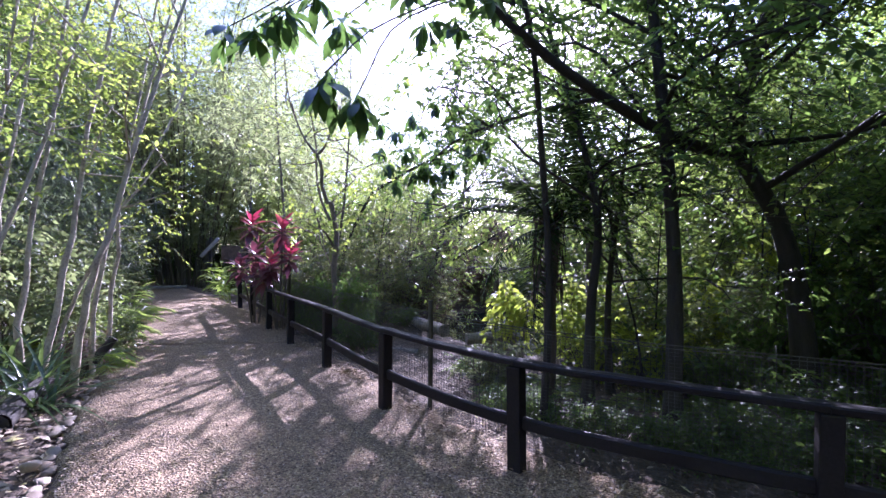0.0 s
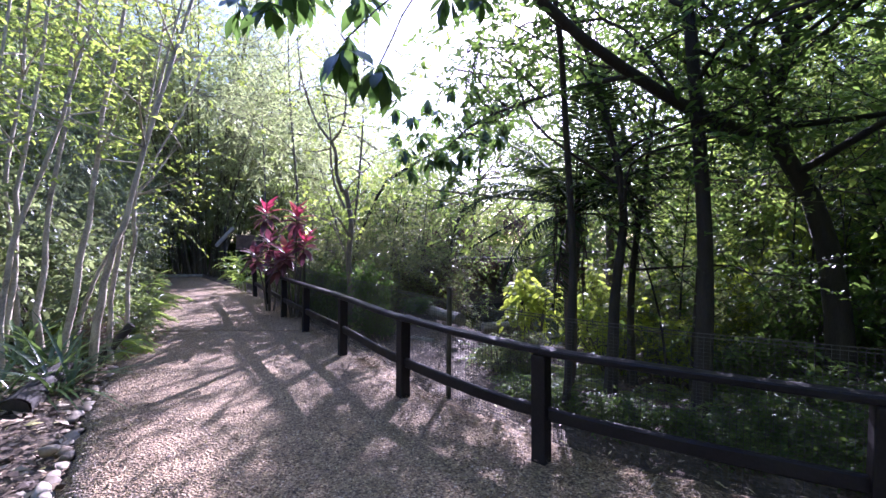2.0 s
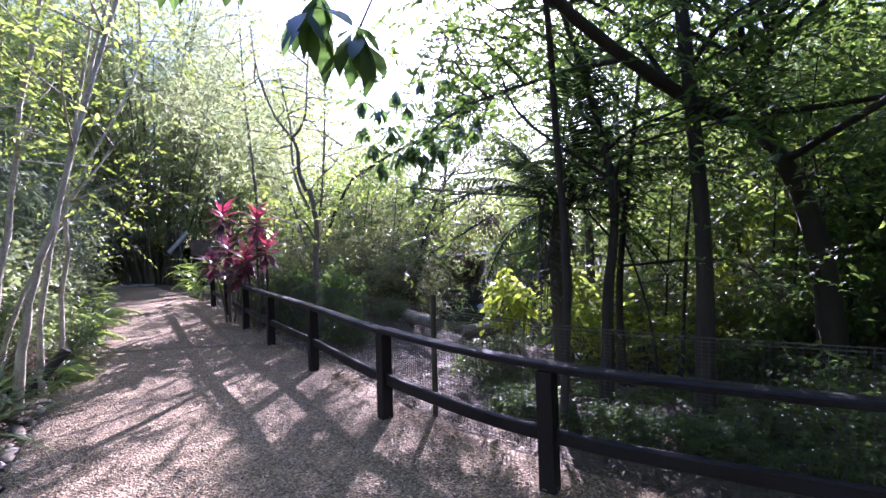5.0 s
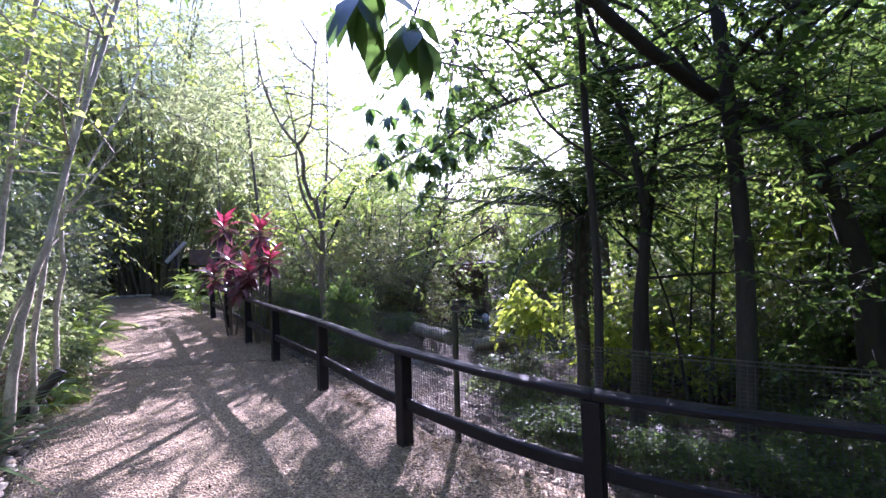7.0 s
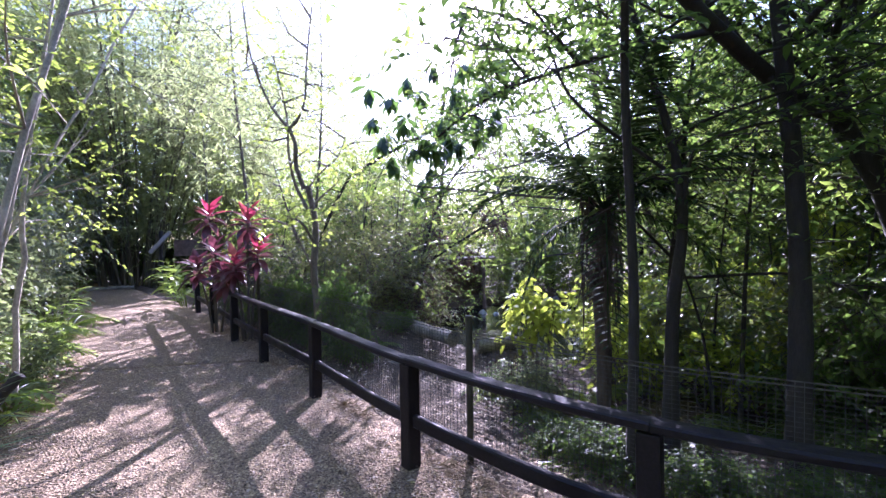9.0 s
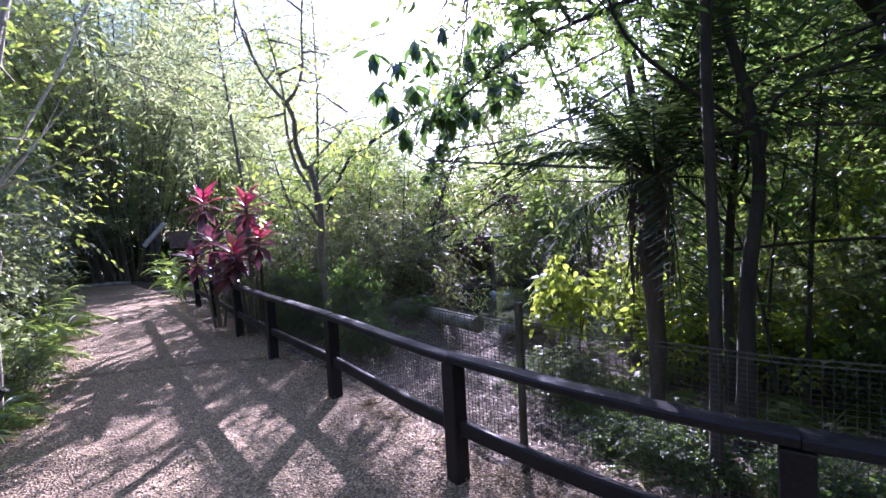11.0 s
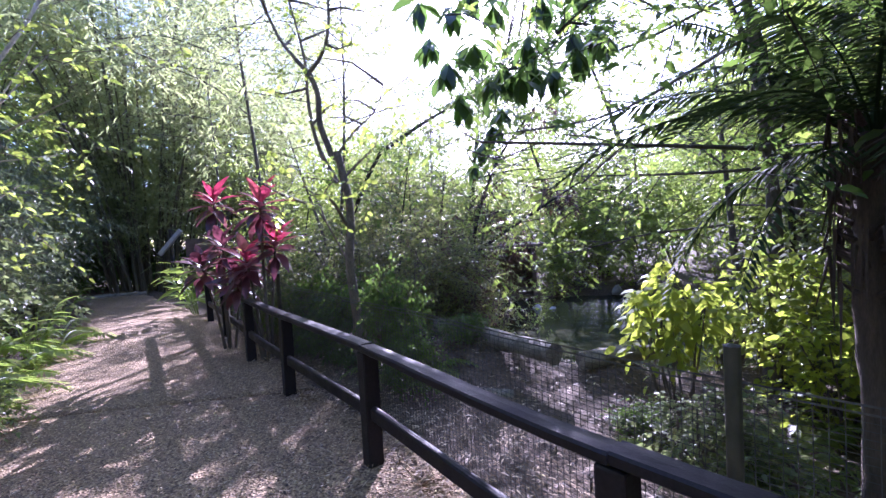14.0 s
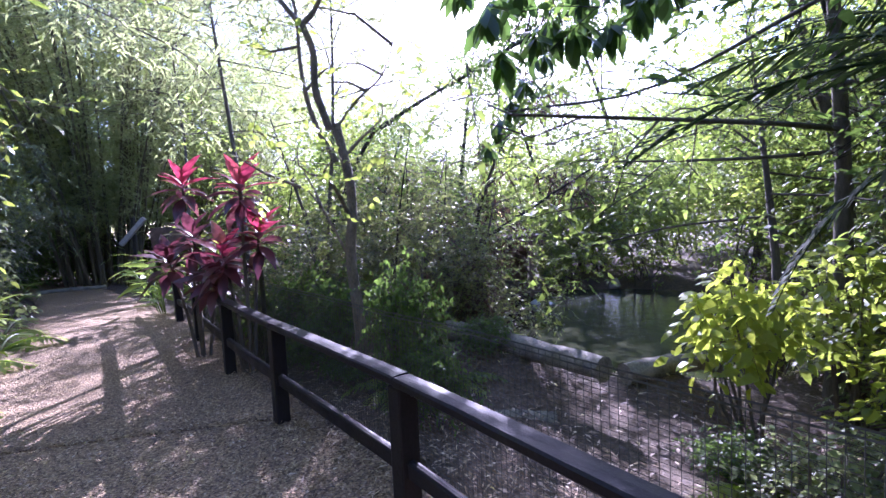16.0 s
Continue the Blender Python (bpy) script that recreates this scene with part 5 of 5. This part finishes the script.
for x, y, a, s in [(-0.8, 10.5, 190, 0.8), (2.35, 7.5, 20, 1.7), (3.4, 8.6, 330, 1.75), (2.8, 8.8, 240, 1.25), (-5.0, 12.6, 260, 0.8), (-1.6, 12.4, 130, 1.0)]:
    again(airy, x, y, a, s, 0.1)
for x, y, a, s in [(-13.4, 19.9, 20, 1.9), (-10.6, 19.9, 80, 1.9), (-14.6, 17.4, 130, 1.7), (-8.6, 17.2, 190, 1.4), (-7.2, 15.0, 250, 1.3), (-16.6, 18.6, 300, 2.0), (-6.4, 17.6, 10, 1.7), (-12.4, 21.2, 70, 2.2), (-19, 20.5, 40, 2.6), (-15.5, 20.6, 100, 2.6), (-24, 18, 160, 2.8), (-15.6, 18.9, 220, 2.0)]:
    again(darksh, x, y, a, s, 0.05, s * 1.3)


make_tree("leaning_dead_tree", ground_at(-1.7, 11.7, 0.1), [(0, 0, -0.2), (0.4, -0.1, 0.9), (1.1, -0.2, 1.85), (2.1, -0.2, 2.5), (3.2, -0.2, 3.15)], 0.07, 0.015, BARK_DARK, LEAF_DEAD,
          "leaning half-dead tree hung with withered brown leaf clumps", limbs=6, reach=0.8, start=0.3, clumps=2, per=9, twig=0.28, leaves=7, length=0.14, width=0.03, droop=0.9, form=LANCE, twigs=300, spread=0.12,
          extra=[([(1.0, -0.2, 1.8), (1.2, -0.2, 2.7), (1.7, -0.2, 3.8), (2.6, -0.2, 4.9)], 0.04, 0.01, 6), ([(0.9, -0.2, 1.7), (0.5, -0.3, 2.1), (0.2, -0.3, 2.15)], 0.03, 0.008, 5)])


make_tree("arching_tree", ground_at(-3.7, 12.4, 0.1), [(0, 0, -0.2), (0.2, -0.1, 1.5), (0.8, -0.3, 2.9), (1.3, -0.4, 3.7)], 0.06, 0.035, BARK_DARK, LEAF_DARK,
          "dark arching tree with one long leafy limb over the pond", limbs=3, reach=1.0, start=0.6, clumps=2, per=8, twig=0.35, leaves=8, length=0.10, width=0.036, droop=0.6, twigs=900, spread=0.2,
          extra=[([(1.25, -0.4, 3.6), (2.2, -0.4, 4.15), (3.3, -0.4, 4.7), (4.4, -0.4, 5.3), (5.6, -0.4, 5.95)], 0.045, 0.012, 44)])


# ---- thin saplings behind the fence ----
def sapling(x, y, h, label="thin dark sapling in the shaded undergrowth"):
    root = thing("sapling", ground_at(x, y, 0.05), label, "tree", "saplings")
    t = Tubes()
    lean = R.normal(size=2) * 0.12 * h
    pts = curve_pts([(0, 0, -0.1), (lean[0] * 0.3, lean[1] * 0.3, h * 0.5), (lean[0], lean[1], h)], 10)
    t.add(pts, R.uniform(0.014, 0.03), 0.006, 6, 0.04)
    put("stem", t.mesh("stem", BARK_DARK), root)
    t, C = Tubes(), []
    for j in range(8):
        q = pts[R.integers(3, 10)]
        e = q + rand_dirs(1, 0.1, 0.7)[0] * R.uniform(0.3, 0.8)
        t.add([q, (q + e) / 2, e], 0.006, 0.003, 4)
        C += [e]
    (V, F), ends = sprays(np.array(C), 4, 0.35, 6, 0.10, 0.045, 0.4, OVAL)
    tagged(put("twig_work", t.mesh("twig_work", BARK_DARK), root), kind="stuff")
    # dark leaf colour stands in for the shade over the saplings
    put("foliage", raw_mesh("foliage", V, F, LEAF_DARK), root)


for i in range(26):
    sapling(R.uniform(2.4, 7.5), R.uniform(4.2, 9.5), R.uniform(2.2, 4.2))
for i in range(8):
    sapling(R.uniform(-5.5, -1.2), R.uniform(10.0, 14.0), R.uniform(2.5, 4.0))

# ---- dry grass at the fence ----
def straw_tuft(x, y, n, size):
    P = np.stack([x + R.normal(size=n) * 0.05, y + R.normal(size=n) * 0.05, np.full(n, 0.02)], 1)
    D = rand_dirs(n, 0.05, 0.6)
    V, F = leaf_arrays(P, D, rand_dirs(n, 0.3, 1), size * R.uniform(0.5, 1.2, n), 0.007, LANCE)
    tagged(put("dry_grass_tuft", raw_mesh("dry_grass_tuft", V, F, STRAW)), "pale dry grass tuft at a fence post", "grass", "dry grass tufts", "stuff")


for x, y, n, s in [(-1.22, 5.3, 90, 0.2), (-1.05, 5.1, 60, 0.17), (-2.45, 6.8, 50, 0.14), (-0.2, 4.1, 50, 0.13), (0.2, 3.6, 40, 0.12)]:
    straw_tuft(x, y, n, s)

# ---- litter ----
def litter(name, n, xs, ys, keep, length, width, label, lift=0.006, material=LITTER):
    x, y = R.uniform(*xs, n), R.uniform(*ys, n)
    ok = keep(x, y)
    x, y = x[ok], y[ok]
    l, r = -side_of(LEFT_EDGE, x, y), side_of(RIGHT_EDGE, x, y)
    z = np.where(np.maximum(l, r) < 0, 0.034, land(x, y) + 0.012) + lift
    D = np.stack([*R.normal(size=(2, len(x))), R.normal(size=len(x)) * 0.15], 1)
    N = np.array([0, 0, 1.0]) + R.normal(size=(len(x), 3)) * 0.25
    L = length * R.uniform(0.5, 1.5, len(x))
    V, F = leaf_arrays(np.stack([x, y, z], 1), D, N, L, L * width / length, LANCE)
    tagged(put(name, raw_mesh(name, V, F, material)), label, "leaf litter", kind="stuff")


on_path = lambda x, y: (side_of(LEFT_EDGE, x, y) > 0.05) & (side_of(RIGHT_EDGE, x, y) < 0.0)
near_edge = lambda x, y: on_path(x, y) & ((side_of(RIGHT_EDGE, x, y) > -0.75 + 0.6 * R.random(len(x)) ** 2) | (side_of(LEFT_EDGE, x, y) < 0.3))
left_bed = lambda x, y: (-side_of(LEFT_EDGE, x, y) > 0.02) & (-side_of(LEFT_EDGE, x, y) < 4)
right_bed = lambda x, y: (side_of(RIGHT_EDGE, x, y) > 0.0) & (side_of(RIGHT_EDGE, x, y) < 5)
litter("path_chips", 45000, (-7, 3.5), (0.5, 10), on_path, 0.024, 0.012, "small brown wood and stone chips over the path", 0.0)
litter("path_litter", 26000, (-9, 4), (0, 14), on_path, 0.045, 0.0075, "thin dry leaves and twigs scattered on the path", material=STRAW)
litter("fence_litter", 26000, (-8, 5), (0, 14), near_edge, 0.055, 0.010, "dry leaves gathered along the fence")
litter("fence_straw", 16000, (-8, 5), (0, 14), near_edge, 0.07, 0.006, "pale straw gathered along the fence", material=STRAW)
litter("bed_litter", 16000, (-7, 0), (0, 9), left_bed, 0.10, 0.04, "brown and tan leaf litter beside the path", 0.012)
litter("bed_straw", 9000, (-7, 0), (0, 9), left_bed, 0.075, 0.018, "pale dry leaves beside the path", 0.02, STRAW)
near_wire = lambda x, y: (side_of(RIGHT_EDGE, x, y) > -0.15) & (side_of(RIGHT_EDGE, x, y) < 1.3 - 0.8 * R.random(len(x))) & (x < 0.9)
litter("wire_straw", 30000, (-5, 1.5), (3, 10), near_wire, 0.06, 0.009, "pale straw and dry bamboo leaves under the wire fence", 0.016, STRAW)
litter("bank_litter", 16000, (-4, 7), (1, 9), right_bed, 0.065, 0.018, "brown leaf litter under the fence and trees", 0.012)
